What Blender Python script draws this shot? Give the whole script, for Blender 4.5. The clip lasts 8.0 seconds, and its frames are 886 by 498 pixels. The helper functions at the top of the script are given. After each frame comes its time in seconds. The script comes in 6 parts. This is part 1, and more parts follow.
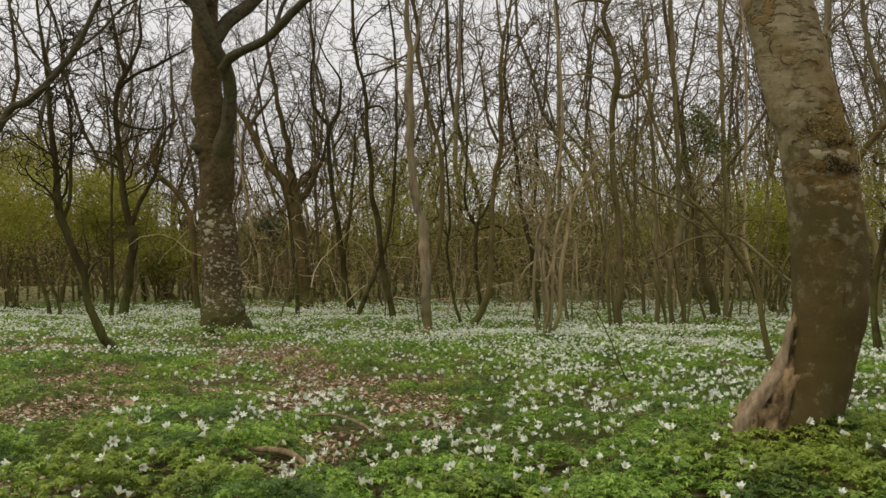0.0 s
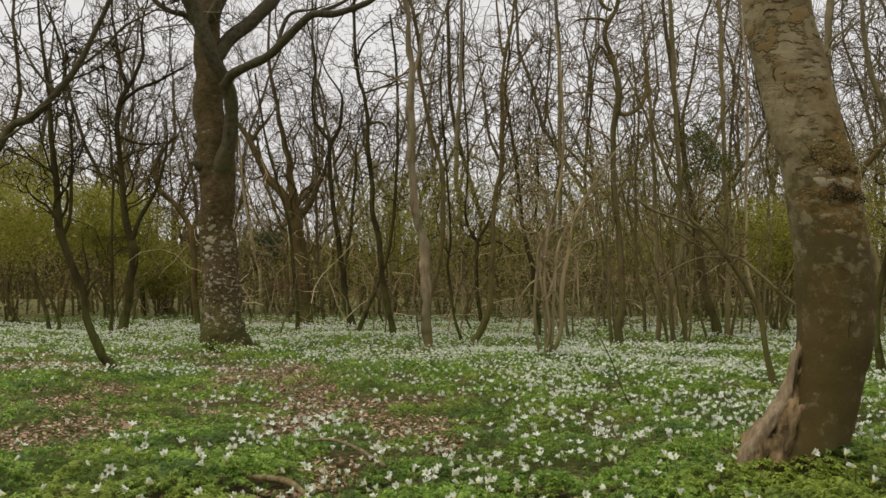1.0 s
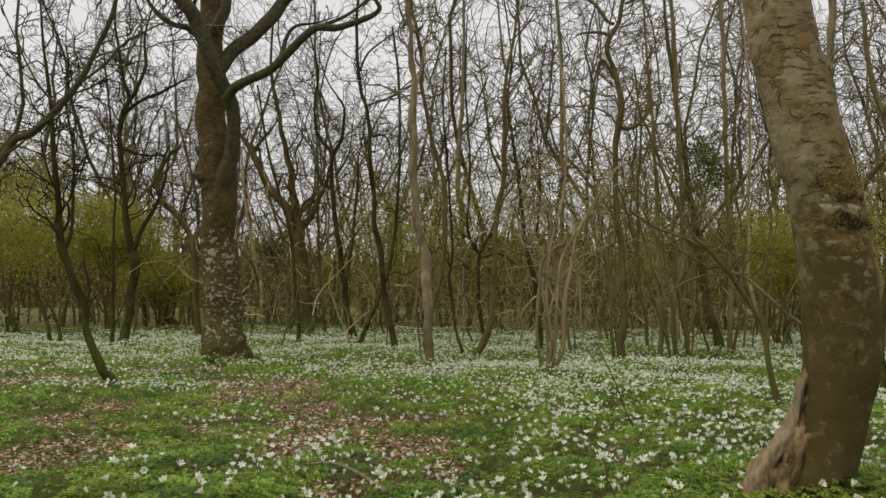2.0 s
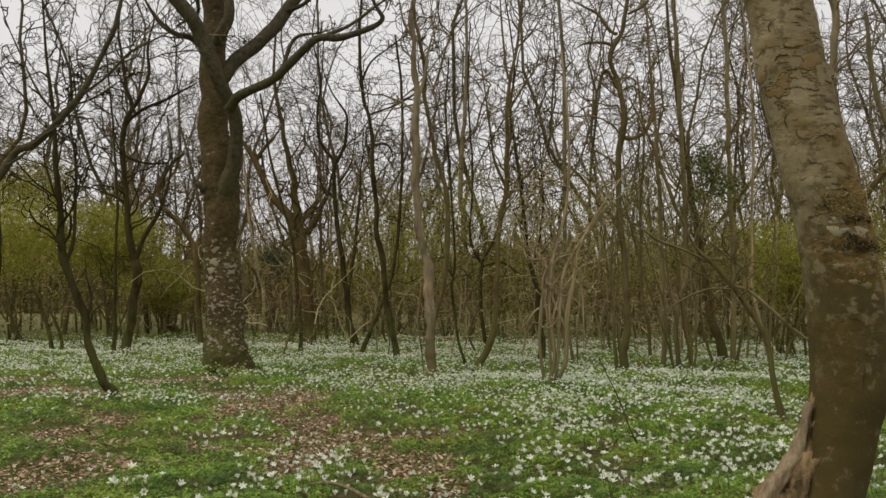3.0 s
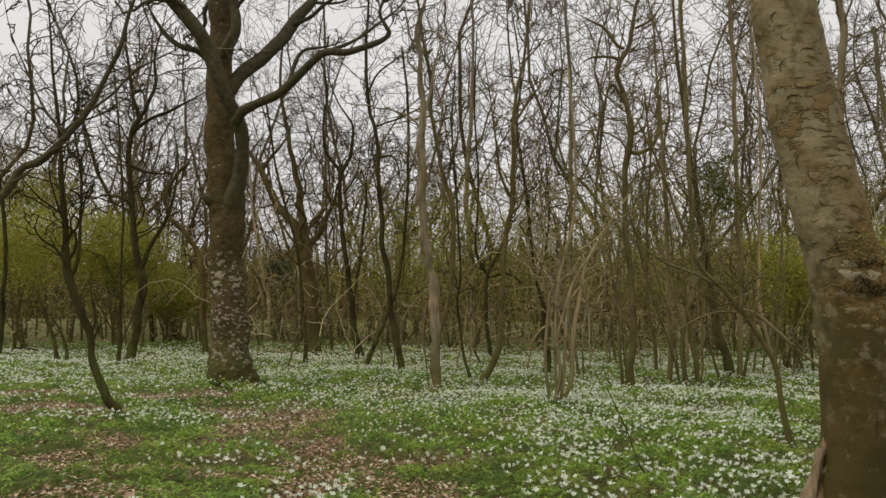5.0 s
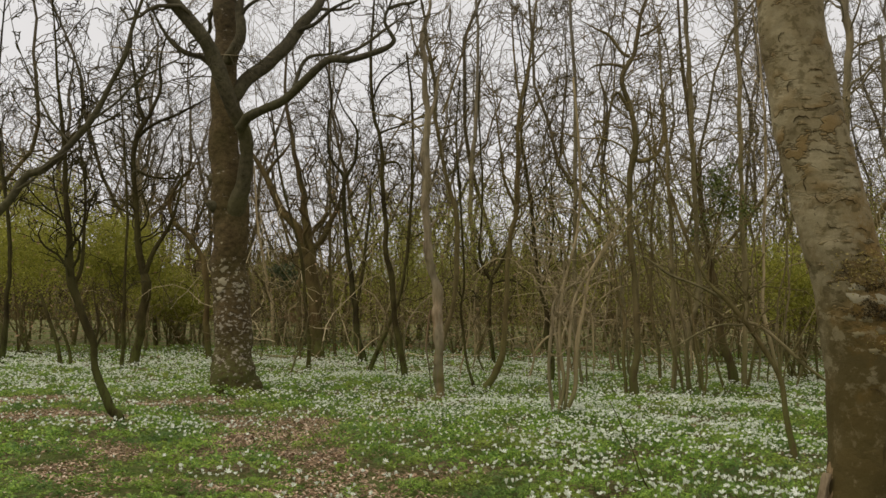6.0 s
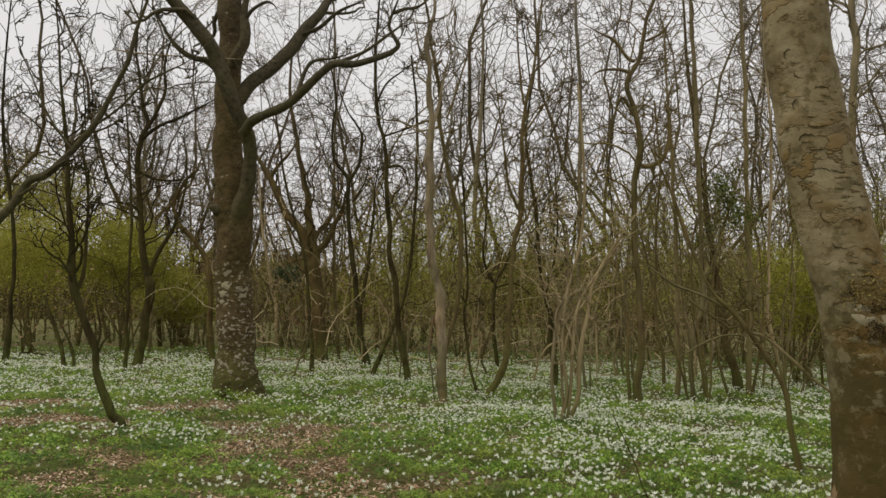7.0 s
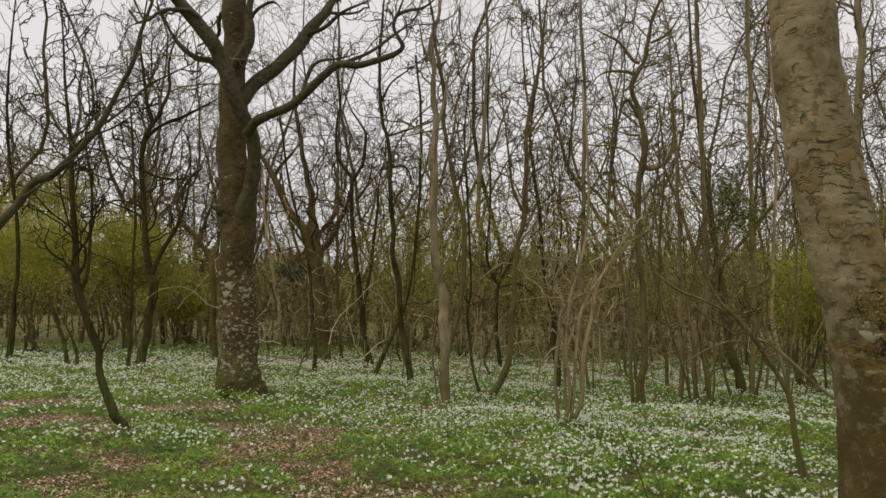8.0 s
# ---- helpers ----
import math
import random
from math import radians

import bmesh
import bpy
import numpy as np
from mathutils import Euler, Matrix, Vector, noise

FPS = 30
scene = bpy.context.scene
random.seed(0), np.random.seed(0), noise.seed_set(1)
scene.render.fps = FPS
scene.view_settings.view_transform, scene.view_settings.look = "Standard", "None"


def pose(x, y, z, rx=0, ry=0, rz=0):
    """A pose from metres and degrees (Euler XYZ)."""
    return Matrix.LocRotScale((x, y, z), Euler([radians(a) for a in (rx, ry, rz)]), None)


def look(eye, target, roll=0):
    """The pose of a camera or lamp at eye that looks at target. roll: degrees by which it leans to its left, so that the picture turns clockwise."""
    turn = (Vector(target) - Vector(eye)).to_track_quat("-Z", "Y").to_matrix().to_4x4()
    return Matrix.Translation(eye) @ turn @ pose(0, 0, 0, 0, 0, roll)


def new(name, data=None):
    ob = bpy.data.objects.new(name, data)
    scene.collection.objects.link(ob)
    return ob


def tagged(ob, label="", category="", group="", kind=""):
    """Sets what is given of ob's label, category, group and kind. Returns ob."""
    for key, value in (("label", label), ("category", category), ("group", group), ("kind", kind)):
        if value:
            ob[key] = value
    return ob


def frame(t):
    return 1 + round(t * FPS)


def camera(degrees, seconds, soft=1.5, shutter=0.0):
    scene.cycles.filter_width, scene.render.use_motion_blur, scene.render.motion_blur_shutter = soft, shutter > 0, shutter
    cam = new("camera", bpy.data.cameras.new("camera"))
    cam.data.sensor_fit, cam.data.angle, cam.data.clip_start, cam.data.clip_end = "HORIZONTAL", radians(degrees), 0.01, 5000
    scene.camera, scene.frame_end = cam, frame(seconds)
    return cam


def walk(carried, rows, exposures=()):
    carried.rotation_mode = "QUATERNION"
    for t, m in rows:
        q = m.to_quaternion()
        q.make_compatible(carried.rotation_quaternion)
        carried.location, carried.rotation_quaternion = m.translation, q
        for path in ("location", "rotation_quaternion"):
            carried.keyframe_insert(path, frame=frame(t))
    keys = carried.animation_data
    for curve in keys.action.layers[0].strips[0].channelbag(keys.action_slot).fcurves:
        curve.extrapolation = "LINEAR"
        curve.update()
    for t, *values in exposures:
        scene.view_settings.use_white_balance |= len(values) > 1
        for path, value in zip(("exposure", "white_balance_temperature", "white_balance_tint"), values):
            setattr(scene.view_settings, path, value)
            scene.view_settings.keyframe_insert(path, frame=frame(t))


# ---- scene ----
cam = camera(55.4, 8.0, soft=1.5)
PATH = [
    (0, (0.092, -0.038, 0.605), (0.013, 1.959, 0.671), -0.3),
    (0.5, (0.092, -0.029, 0.624), (0.012, 1.968, 0.708), -0.2),
    (1, (0.089, -0.021, 0.641), (0.009, 1.974, 0.74), -0.1),
    (1.5, (0.087, -0.014, 0.664), (0.006, 1.981, 0.775), -0.0),
    (3, (0.082, 0.013, 0.729), (-0.007, 2.006, 0.865), 0.2),
    (3.5, (0.085, 0.021, 0.754), (-0.009, 2.014, 0.894), 0.2),
    (4, (0.086, 0.032, 0.776), (-0.011, 2.024, 0.921), 0.4),
    (4.5, (0.081, 0.032, 0.799), (-0.018, 2.024, 0.946), 0.4),
    (6, (0.078, 0.047, 0.872), (-0.033, 2.038, 1.029), 0.8),
    (6.5, (0.079, 0.056, 0.892), (-0.036, 2.046, 1.051), 0.9),
    (7, (0.088, 0.07, 0.919), (-0.034, 2.06, 1.078), 1.1),
    (7.5, (0.081, 0.068, 0.941), (-0.043, 2.058, 1.098), 1.3),
    (8, (0.081, 0.076, 0.961), (-0.048, 2.066, 1.114), 1.4),
]
walk(cam, [(t, look(eye, target, roll)) for t, eye, target, roll in PATH], [(0, 0.06, 7000, 10), (3, 0.0, 7000, 10), (8, 0.0, 7000, 10)])

# ---------------------------------------------------------------- world and light (bright overcast day)
world = bpy.data.worlds.new("overcast_sky")
scene.world = world
world.use_nodes = True
wn, wl = world.node_tree.nodes, world.node_tree.links
sky = wn.new("ShaderNodeTexSky")
sky.sky_type, sky.sun_disc = "NISHITA", False
sky.sun_elevation, sky.sun_rotation = radians(62), radians(-122)
sky.air_density, sky.dust_density, sky.ozone_density = 1.0, 4.0, 1.0
grey = wn.new("ShaderNodeHueSaturation")
grey.inputs["Saturation"].default_value = 0.12
cloud = wn.new("ShaderNodeMixRGB")
cloud.inputs["Fac"].default_value = 0.8
cloud.inputs["Color2"].default_value = (6.95, 7.05, 7.5, 1)
wl.new(sky.outputs["Color"], grey.inputs["Color"])
wl.new(grey.outputs["Color"], cloud.inputs["Color1"])
wl.new(cloud.outputs["Color"], wn["Background"].inputs["Color"])
wn["Background"].inputs["Strength"].default_value = 0.12

sun = new("sun", bpy.data.lights.new("sun", "SUN"))
sun.data.energy, sun.data.angle, sun.data.color = 1.15, radians(30), (1.0, 0.95, 0.86)
sun.matrix_world = look((-16, -4, 36), (0, 6, 0))


# ---------------------------------------------------------------- materials
def material(name, rough=0.8, spec=0.3):
    m = bpy.data.materials.new(name)
    m.use_nodes = True
    b = m.node_tree.nodes["Principled BSDF"]
    b.inputs["Roughness"].default_value = rough
    b.inputs["Specular IOR Level"].default_value = spec
    return m, m.node_tree.nodes, m.node_tree.links, b


def add_noise(nodes, links, scale, detail=4, rough=0.6, stretch=None, coord="Object"):
    tc = nodes.new("ShaderNodeTexCoord")
    mp = nodes.new("ShaderNodeMapping")
    if stretch:
        mp.inputs["Scale"].default_value = stretch
    n = nodes.new("ShaderNodeTexNoise")
    n.inputs["Scale"].default_value, n.inputs["Detail"].default_value, n.inputs["Roughness"].default_value = scale, detail, rough
    links.new(tc.outputs[coord], mp.inputs["Vector"])
    links.new(mp.outputs["Vector"], n.inputs["Vector"])
    return n


def ramp(nodes, links, source, stops):
    r = nodes.new("ShaderNodeValToRGB")
    while len(r.color_ramp.elements) < len(stops):
        r.color_ramp.elements.new(0.5)
    for e, (p, c) in zip(r.color_ramp.elements, stops):
        e.position = p
        e.color = (*c, 1) if len(c) == 3 else c
    links.new(source, r.inputs["Fac"])
    return r.outputs["Color"]


def mixed(nodes, links, fac, a, b, kind="MIX"):
    m = nodes.new("ShaderNodeMixRGB")
    m.blend_type = kind
    for sock, v in (("Fac", fac), ("Color1", a), ("Color2", b)):
        if hasattr(v, "is_linked"):
            links.new(v, m.inputs[sock])
        elif sock == "Fac":
            m.inputs[sock].default_value = v
        else:
            m.inputs[sock].default_value = (*v, 1)
    return m.outputs["Color"]


def relief(nodes, links, bsdf, height, strength, distance):
    b = nodes.new("ShaderNodeBump")
    b.inputs["Strength"].default_value, b.inputs["Distance"].default_value = strength, distance
    links.new(height, b.inputs["Height"])
    links.new(b.outputs["Normal"], bsdf.inputs["Normal"])


def bark(name, dark, light, moss=0.3, lichen=0.0, lichen_scale=6.0, grain=(1, 1, 0.35), scale=14, foot=0.8, rust=0.0):
    """Bark: two scales of mottling, green algae, pale lichen spots and relief."""
    m, n, l, b = material(name, 0.9, 0.12)
    big = add_noise(n, l, 1.7, 3)
    fine = add_noise(n, l, scale, 6, 0.7, grain)
    col = ramp(n, l, fine.outputs["Fac"], [(0.3, dark), (0.7, light)])
    place = n.new("ShaderNodeTexCoord")
    height = n.new("ShaderNodeSeparateXYZ")
    l.new(place.outputs["Object"], height.inputs[0])
    metres = n.new("ShaderNodeMath")
    metres.operation = "MULTIPLY"
    metres.inputs[1].default_value = 0.1
    l.new(height.outputs["Z"], metres.inputs[0])
    damp = ramp(n, l, metres.outputs["Value"], [(0.25, (1, 1, 1)), (0.55, (0.25, 0.25, 0.25))])
    algae = ramp(n, l, big.outputs["Fac"], [(0.52 - 0.25 * moss, (0, 0, 0)), (0.75, (moss, moss, moss))])
    col = mixed(n, l, mixed(n, l, 1.0, algae, damp, "MULTIPLY"), col, (0.125, 0.122, 0.036))
    # greyer tone from about three metres up, uneven
    upper_grey = mixed(n, l, 1.0, ramp(n, l, metres.outputs["Value"], [(0.3, (0, 0, 0)), (0.65, (0.55, 0.55, 0.55))]), ramp(n, l, big.outputs["Fac"], [(0.3, (0.5, 0.5, 0.5)), (0.6, (1, 1, 1))]), "MULTIPLY")
    mean = [(a + c) / 2 for a, c in zip(dark, light)]
    pale = 0.42 * sum(mean)
    col = mixed(n, l, upper_grey, col, (pale, 0.95 * pale, 0.86 * pale))
    moss_foot = mixed(n, l, 1.0, ramp(n, l, metres.outputs["Value"], [(0.02, (1, 1, 1)), (0.075, (0, 0, 0))]), ramp(n, l, fine.outputs["Fac"], [(0.4, (0, 0, 0)), (0.55, (foot, foot, foot))]), "MULTIPLY")
    col = mixed(n, l, moss_foot, col, (0.085, 0.1, 0.024))
    if rust:
        rot = add_noise(n, l, 3.4, 4, 0.65, (1, 1, 0.3))
        belt = ramp(n, l, metres.outputs["Value"], [(0.0, (0.5, 0.5, 0.5)), (0.045, (1, 1, 1)), (0.085, (1, 1, 1)), (0.12, (0.15, 0.15, 0.15))])
        rotten = ramp(n, l, rot.outputs["Fac"], [(0.44, (0, 0, 0)), (0.56, (rust, rust, rust))])
        col = mixed(n, l, mixed(n, l, 1.0, rotten, belt, "MULTIPLY"), col, (0.27, 0.155, 0.06))
        col = mixed(n, l, ramp(n, l, rot.outputs["Fac"], [(0.34, (rust, rust, rust)), (0.42, (0, 0, 0))]), col, (0.05, 0.036, 0.018))
    info = n.new("ShaderNodeObjectInfo")
    tint = ramp(n, l, info.outputs["Random"], [(0, (0.8, 0.8, 0.82)), (1, (1.15, 1.1, 1.05))])
    col = mixed(n, l, 1.0, col, tint, "MULTIPLY")
    if lichen:
        blot = add_noise(n, l, lichen_scale, 5, 0.62, (1, 1, 1.8))
        tc = n.new("ShaderNodeTexCoord")
        sep = n.new("ShaderNodeSeparateXYZ")
        l.new(tc.outputs["Object"], sep.inputs[0])
        up = n.new("ShaderNodeMath")
        up.operation = "MULTIPLY"
        up.inputs[1].default_value = 0.4
        l.new(sep.outputs["Z"], up.inputs[0])
        low = ramp(n, l, up.outputs["Value"], [(0.0, (0.8, 0.8, 0.8)), (0.12, (0.98, 0.98, 0.98)), (0.45, (0.98, 0.98, 0.98)), (0.62, (0.84, 0.84, 0.84))])
        patch = mixed(n, l, 1.0, blot.outputs["Fac"], low, "MULTIPLY")
        fac = ramp(n, l, patch, [(lichen, (0, 0, 0)), (lichen + 0.03, (0.85, 0.85, 0.85))])
        col = mixed(n, l, fac, col, (0.34, 0.3, 0.225))
    l.new(col, b.inputs["Base Color"])
    relief(n, l, b, fine.outputs["Fac"], 0.8, 0.02)
    return m


bark_dark = bark("dark bark", (0.015, 0.011, 0.0035), (0.064, 0.049, 0.018), 0.5)
bark_mid = bark("brown bark", (0.052, 0.037, 0.014), (0.225, 0.17, 0.076), 0.6)
bark_grey = bark("grey-green bark", (0.1, 0.08, 0.038), (0.3, 0.243, 0.128), 0.6)
bark_pale = bark("pale dead wood", (0.15, 0.113, 0.058), (0.5, 0.408, 0.236), 0.35, grain=(1, 1, 0.12), scale=22)
bark_rough = bark("furrowed bark", (0.034, 0.022, 0.008), (0.15, 0.105, 0.043), 0.5, grain=(1, 1, 0.2), scale=9)
bark_beech = bark("beech bark with lichen", (0.036, 0.025, 0.01), (0.15, 0.108, 0.048), 0.3, 0.54, 17.0, (1, 1, 1.4))
bark_limb = bark("grey beech limbs", (0.032, 0.027, 0.014), (0.13, 0.113, 0.07), 0.5, 0.6, 24.0, (1, 1, 1), 20)
bark_snag = bark("grey dead wood with rusty rot", (0.1, 0.078, 0.046), (0.4, 0.335, 0.225), 0.5, grain=(1, 1, 0.16), scale=22, rust=0.5)
bark_far = bark("twigs", (0.055, 0.041, 0.018), (0.2, 0.154, 0.077), 0.55)


def rod_bark():
    """Dead rods and canes: each its own tone, from dark wet brown to bleached straw."""
    m, n, l, b = material("mixed dead rods", 0.8, 0.25)
    geo = n.new("ShaderNodeNewGeometry")
    col = ramp(n, l, geo.outputs["Random Per Island"], [(0, (0.04, 0.028, 0.01)), (0.25, (0.12, 0.089, 0.034)), (0.55, (0.25, 0.193, 0.088)), (0.8, (0.42, 0.335, 0.18)), (1, (0.62, 0.51, 0.3))])
    fine = add_noise(n, l, 30, 4)
    col = mixed(n, l, 0.5, col, ramp(n, l, fine.outputs["Fac"], [(0.35, (0.5, 0.5, 0.5)), (0.65, (1.3, 1.3, 1.3))]), "MULTIPLY")
    l.new(col, b.inputs["Base Color"])
    return m


rods_mixed = rod_bark()


def leafy(name, stops, scale=3.0, transl=0.35, rough=0.55, patch=None):
    """Thin leaves: each island has its own tone, with a slow drift over the ground, some light passing through."""
    m, n, l, b = material(name, rough, 0.3)
    geo = n.new("ShaderNodeNewGeometry")
    col = ramp(n, l, geo.outputs["Random Per Island"], stops)
    if patch:
        drift = add_noise(n, l, scale, 3)
        col = mixed(n, l, ramp(n, l, drift.outputs["Fac"], [(0.51, (0, 0, 0)), (0.61, (0.45, 0.45, 0.45))]), col, patch)
        # darker green patches: leaf variety plus shade between cushions painted into the colour
        shade_drift = add_noise(n, l, scale * 2.7, 3)
        col = mixed(n, l, ramp(n, l, shade_drift.outputs["Fac"], [(0.48, (0, 0, 0)), (0.6, (0.75, 0.75, 0.75))]), col, (0.055, 0.115, 0.03))
    l.new(col, b.inputs["Base Color"])
    if transl:
        t = n.new("ShaderNodeBsdfTranslucent")
        l.new(col, t.inputs["Color"])
        mx = n.new("ShaderNodeMixShader")
        mx.inputs["Fac"].default_value = transl
        l.new(b.outputs["BSDF"], mx.inputs[1])
        l.new(t.outputs["BSDF"], mx.inputs[2])
        l.new(mx.outputs["Shader"], n["Material Output"].inputs["Surface"])
    return m


leaf_green = leafy("anemone leaves", [(0, (0.085, 0.18, 0.025)), (0.5, (0.215, 0.36, 0.055)), (1, (0.44, 0.6, 0.11))], 1.5, 0.42, 0.5, (0.33, 0.34, 0.06))
petal_white = leafy("white petals", [(0, (0.72, 0.75, 0.6)), (0.6, (0.79, 0.82, 0.7)), (1, (0.84, 0.86, 0.78))], 1, 0.3, 0.6)
petal_centre = leafy("yellow stamens", [(0, (0.55, 0.5, 0.2)), (1, (0.65, 0.58, 0.28))], 1, 0.0)
stem_green = leafy("green stems", [(0, (0.09, 0.11, 0.03)), (1, (0.16, 0.10, 0.05))], 1, 0.0)
litter_brown = leafy("dry beech leaves", [(0, (0.1, 0.068, 0.042)), (0.35, (0.3, 0.19, 0.11)), (0.65, (0.46, 0.315, 0.195)), (1, (0.68, 0.55, 0.4))], 1, 0.1, 0.7)
spring_green = leafy("young spring leaves", [(0, (0.22, 0.225, 0.032)), (0.6, (0.34, 0.335, 0.055)), (1, (0.46, 0.43, 0.085))], 1, 0.5)
haze_green = leafy("opening olive buds", [(0, (0.21, 0.22, 0.038)), (0.6, (0.33, 0.335, 0.062)), (1, (0.43, 0.4, 0.1))], 1, 0.4)
ivy_green = leafy("ivy and holly leaves", [(0, (0.03, 0.045, 0.014)), (0.7, (0.065, 0.09, 0.028)), (1, (0.12, 0.15, 0.06))], 1, 0.1, 0.35)
bramble_green = leafy("bramble leaves", [(0, (0.06, 0.085, 0.016)), (0.6, (0.12, 0.15, 0.03)), (1, (0.2, 0.2, 0.05))], 1, 0.25)
rust_leaf = leafy("withered leaves", [(0, (0.18, 0.1, 0.04)), (1, (0.4, 0.27, 0.14))], 1, 0.2, 0.7)


def ground_material():
    m, n, l, b = material("woodland soil, litter and moss", 0.95, 0.1)
    v = n.new("ShaderNodeTexVoronoi")
    v.inputs["Scale"].default_value = 34
    tc = n.new("ShaderNodeTexCoord")
    l.new(tc.outputs["Object"], v.inputs["Vector"])
    sep = n.new("ShaderNodeSeparateColor")
    l.new(v.outputs["Color"], sep.inputs["Color"])
    litter = ramp(n, l, sep.outputs["Red"], [(0, (0.07, 0.045, 0.025)), (0.5, (0.17, 0.11, 0.066)), (1, (0.34, 0.24, 0.155))])
    fine = add_noise(n, l, 60, 5)
    moss = ramp(n, l, fine.outputs["Fac"], [(0.3, (0.045, 0.08, 0.012)), (0.7, (0.13, 0.185, 0.033))])
    big = add_noise(n, l, 0.9, 4)
    col = mixed(n, l, ramp(n, l, big.outputs["Fac"], [(0.38, (0.15, 0.15, 0.15)), (0.6, (0.9, 0.9, 0.9))]), litter, moss)
    l.new(col, b.inputs["Base Color"])
    relief(n, l, b, fine.outputs["Fac"], 0.9, 0.03)
    return m


soil = ground_material()


def bank_material():
    m, n, l, b = material("far brown woodland", 1.0, 0.0)
    streak = add_noise(n, l, 1.4, 6, 0.75, (1, 1, 0.22))
    big = add_noise(n, l, 0.09, 4)
    wood = ramp(n, l, streak.outputs["Fac"], [(0.35, (0.042, 0.031, 0.013)), (0.65, (0.15, 0.116, 0.057))])
    green = ramp(n, l, streak.outputs["Fac"], [(0.35, (0.05, 0.046, 0.011)), (0.65, (0.17, 0.152, 0.038))])
    l.new(mixed(n, l, ramp(n, l, big.outputs["Fac"], [(0.45, (0, 0, 0)), (0.6, (1, 1, 1))]), wood, green), b.inputs["Base Color"])
    return m


far_bank = bank_material()


# ---------------------------------------------------------------- mesh helpers
def mesh_of(name, verts, faces, smooth=False):
    """A mesh from arrays; all faces have the same number of corners."""
    me = bpy.data.meshes.new(name)
    verts, faces = np.asarray(verts, np.float32), np.asarray(faces, np.int32)
    k = faces.shape[1]
    me.vertices.add(len(verts))
    me.vertices.foreach_set("co", verts.ravel())
    me.loops.add(faces.size)
    me.loops.foreach_set("vertex_index", faces.ravel())
    me.polygons.add(len(faces))
    me.polygons.foreach_set("loop_start", np.arange(len(faces), dtype=np.int32) * k)
    if smooth:
        me.polygons.foreach_set("use_smooth", np.ones(len(faces), dtype=bool))
    me.update(calc_edges=True)
    return me


def unit(a):
    return a / np.maximum(np.linalg.norm(a, axis=-1, keepdims=True), 1e-9)


def tubes(P, R, sides):
    """Tapered tubes round many polylines at once: P (m, n, 3), R (m, n). Returns vertices and quads."""
    m, n, _ = P.shape
    T = unit(np.gradient(P, axis=1))
    ref = np.zeros((m, 1, 3))
    ref[np.arange(m), 0, np.argmin(np.abs(T.mean(axis=1)), axis=1)] = 1.0
    A = unit(np.cross(T, np.broadcast_to(ref, T.shape)))
    B = np.cross(T, A)
    a = np.arange(sides) * 2 * np.pi / sides
    V = P[:, :, None] + R[:, :, None, None] * (A[:, :, None] * np.cos(a)[:, None] + B[:, :, None] * np.sin(a)[:, None])
    i = np.arange(m)[:, None, None] * n * sides + np.arange(n - 1)[None, :, None] * sides
    j, j2 = np.arange(sides)[None, None], (np.arange(sides)[None, None] + 1) % sides
    Q = np.stack([i + j, i + j2, i + sides + j2, i + sides + j], axis=-1).reshape(-1, 4)
    return V.reshape(-1, 3), Q


def joined(pieces):
    vs, qs, k = [], [], 0
    for v, q in pieces:
        vs.append(v)
        qs.append(q + k)
        k += len(v)
    return np.concatenate(vs), np.concatenate(qs)


def smooth_line(nodes, steps):
    """A Catmull-Rom line through (x, y, z, r) nodes, at even steps."""
    p = np.array(nodes, float)
    p = np.vstack([2 * p[0] - p[1], p, 2 * p[-1] - p[-2]])
    p[:, 3] = np.maximum(p[:, 3], 0.002)
    u = np.linspace(0, len(nodes) - 1 - 1e-6, steps)
    i, f = u.astype(int), (u % 1)[:, None]
    a, b, c, d = p[i], p[i + 1], p[i + 2], p[i + 3]
    return 0.5 * (2 * b + (c - a) * f + (2 * a - 5 * b + 4 * c - d) * f ** 2 + (3 * b - a - 3 * c + d) * f ** 3)


def sprout(rng, P, R, each, n, low=0.25, spread=0.8, length=0.45, up=0.25, wiggle=0.25, thin=0.5, least=0.003):
    """Side branches on many parents: `each` per parent, bent at random and drawn upward."""
    m, k, _ = P.shape
    who = np.repeat(np.arange(m), each)
    u = rng.uniform(low, 0.98, len(who)) * (k - 1)
    i = np.minimum(u.astype(int), k - 2)
    f = (u - i)[:, None]
    start = P[who, i] * (1 - f) + P[who, i + 1] * f
    along = unit(P[who, i + 1] - P[who, i])
    rad = R[who, i] * (1 - f[:, 0]) + R[who, i + 1] * f[:, 0]
    size = np.linalg.norm(np.diff(P, axis=1), axis=2).sum(axis=1)[who]
    out = unit(rng.normal(size=(len(who), 3)))
    out = unit(out - along * (out * along).sum(axis=1, keepdims=True))
    d = unit(along * (1 - spread * 0.5) + out * spread + np.array([0, 0, up]))
    step = size * length * rng.uniform(0.5, 1.15, len(who)) * (1.15 - 0.6 * u / (k - 1)) / (n - 1)
    Q = [start]
    for _ in range(n - 1):
        Q.append(Q[-1] + d * step[:, None])
        d = unit(d + rng.normal(size=d.shape) * wiggle + np.array([0, 0, up * 0.35]))
    r0 = np.maximum(rad * thin * rng.uniform(0.7, 1.1, len(who)), least)
    S = r0[:, None] * np.linspace(1, 0.35, n)[None]
    return np.stack(Q, axis=1), np.maximum(S, least * 0.7)


def part(name, me, mat, parent, label=""):
    me.materials.append(mat)
    ob = new(name, me)
    ob.parent = parent
    return tagged(ob, label)


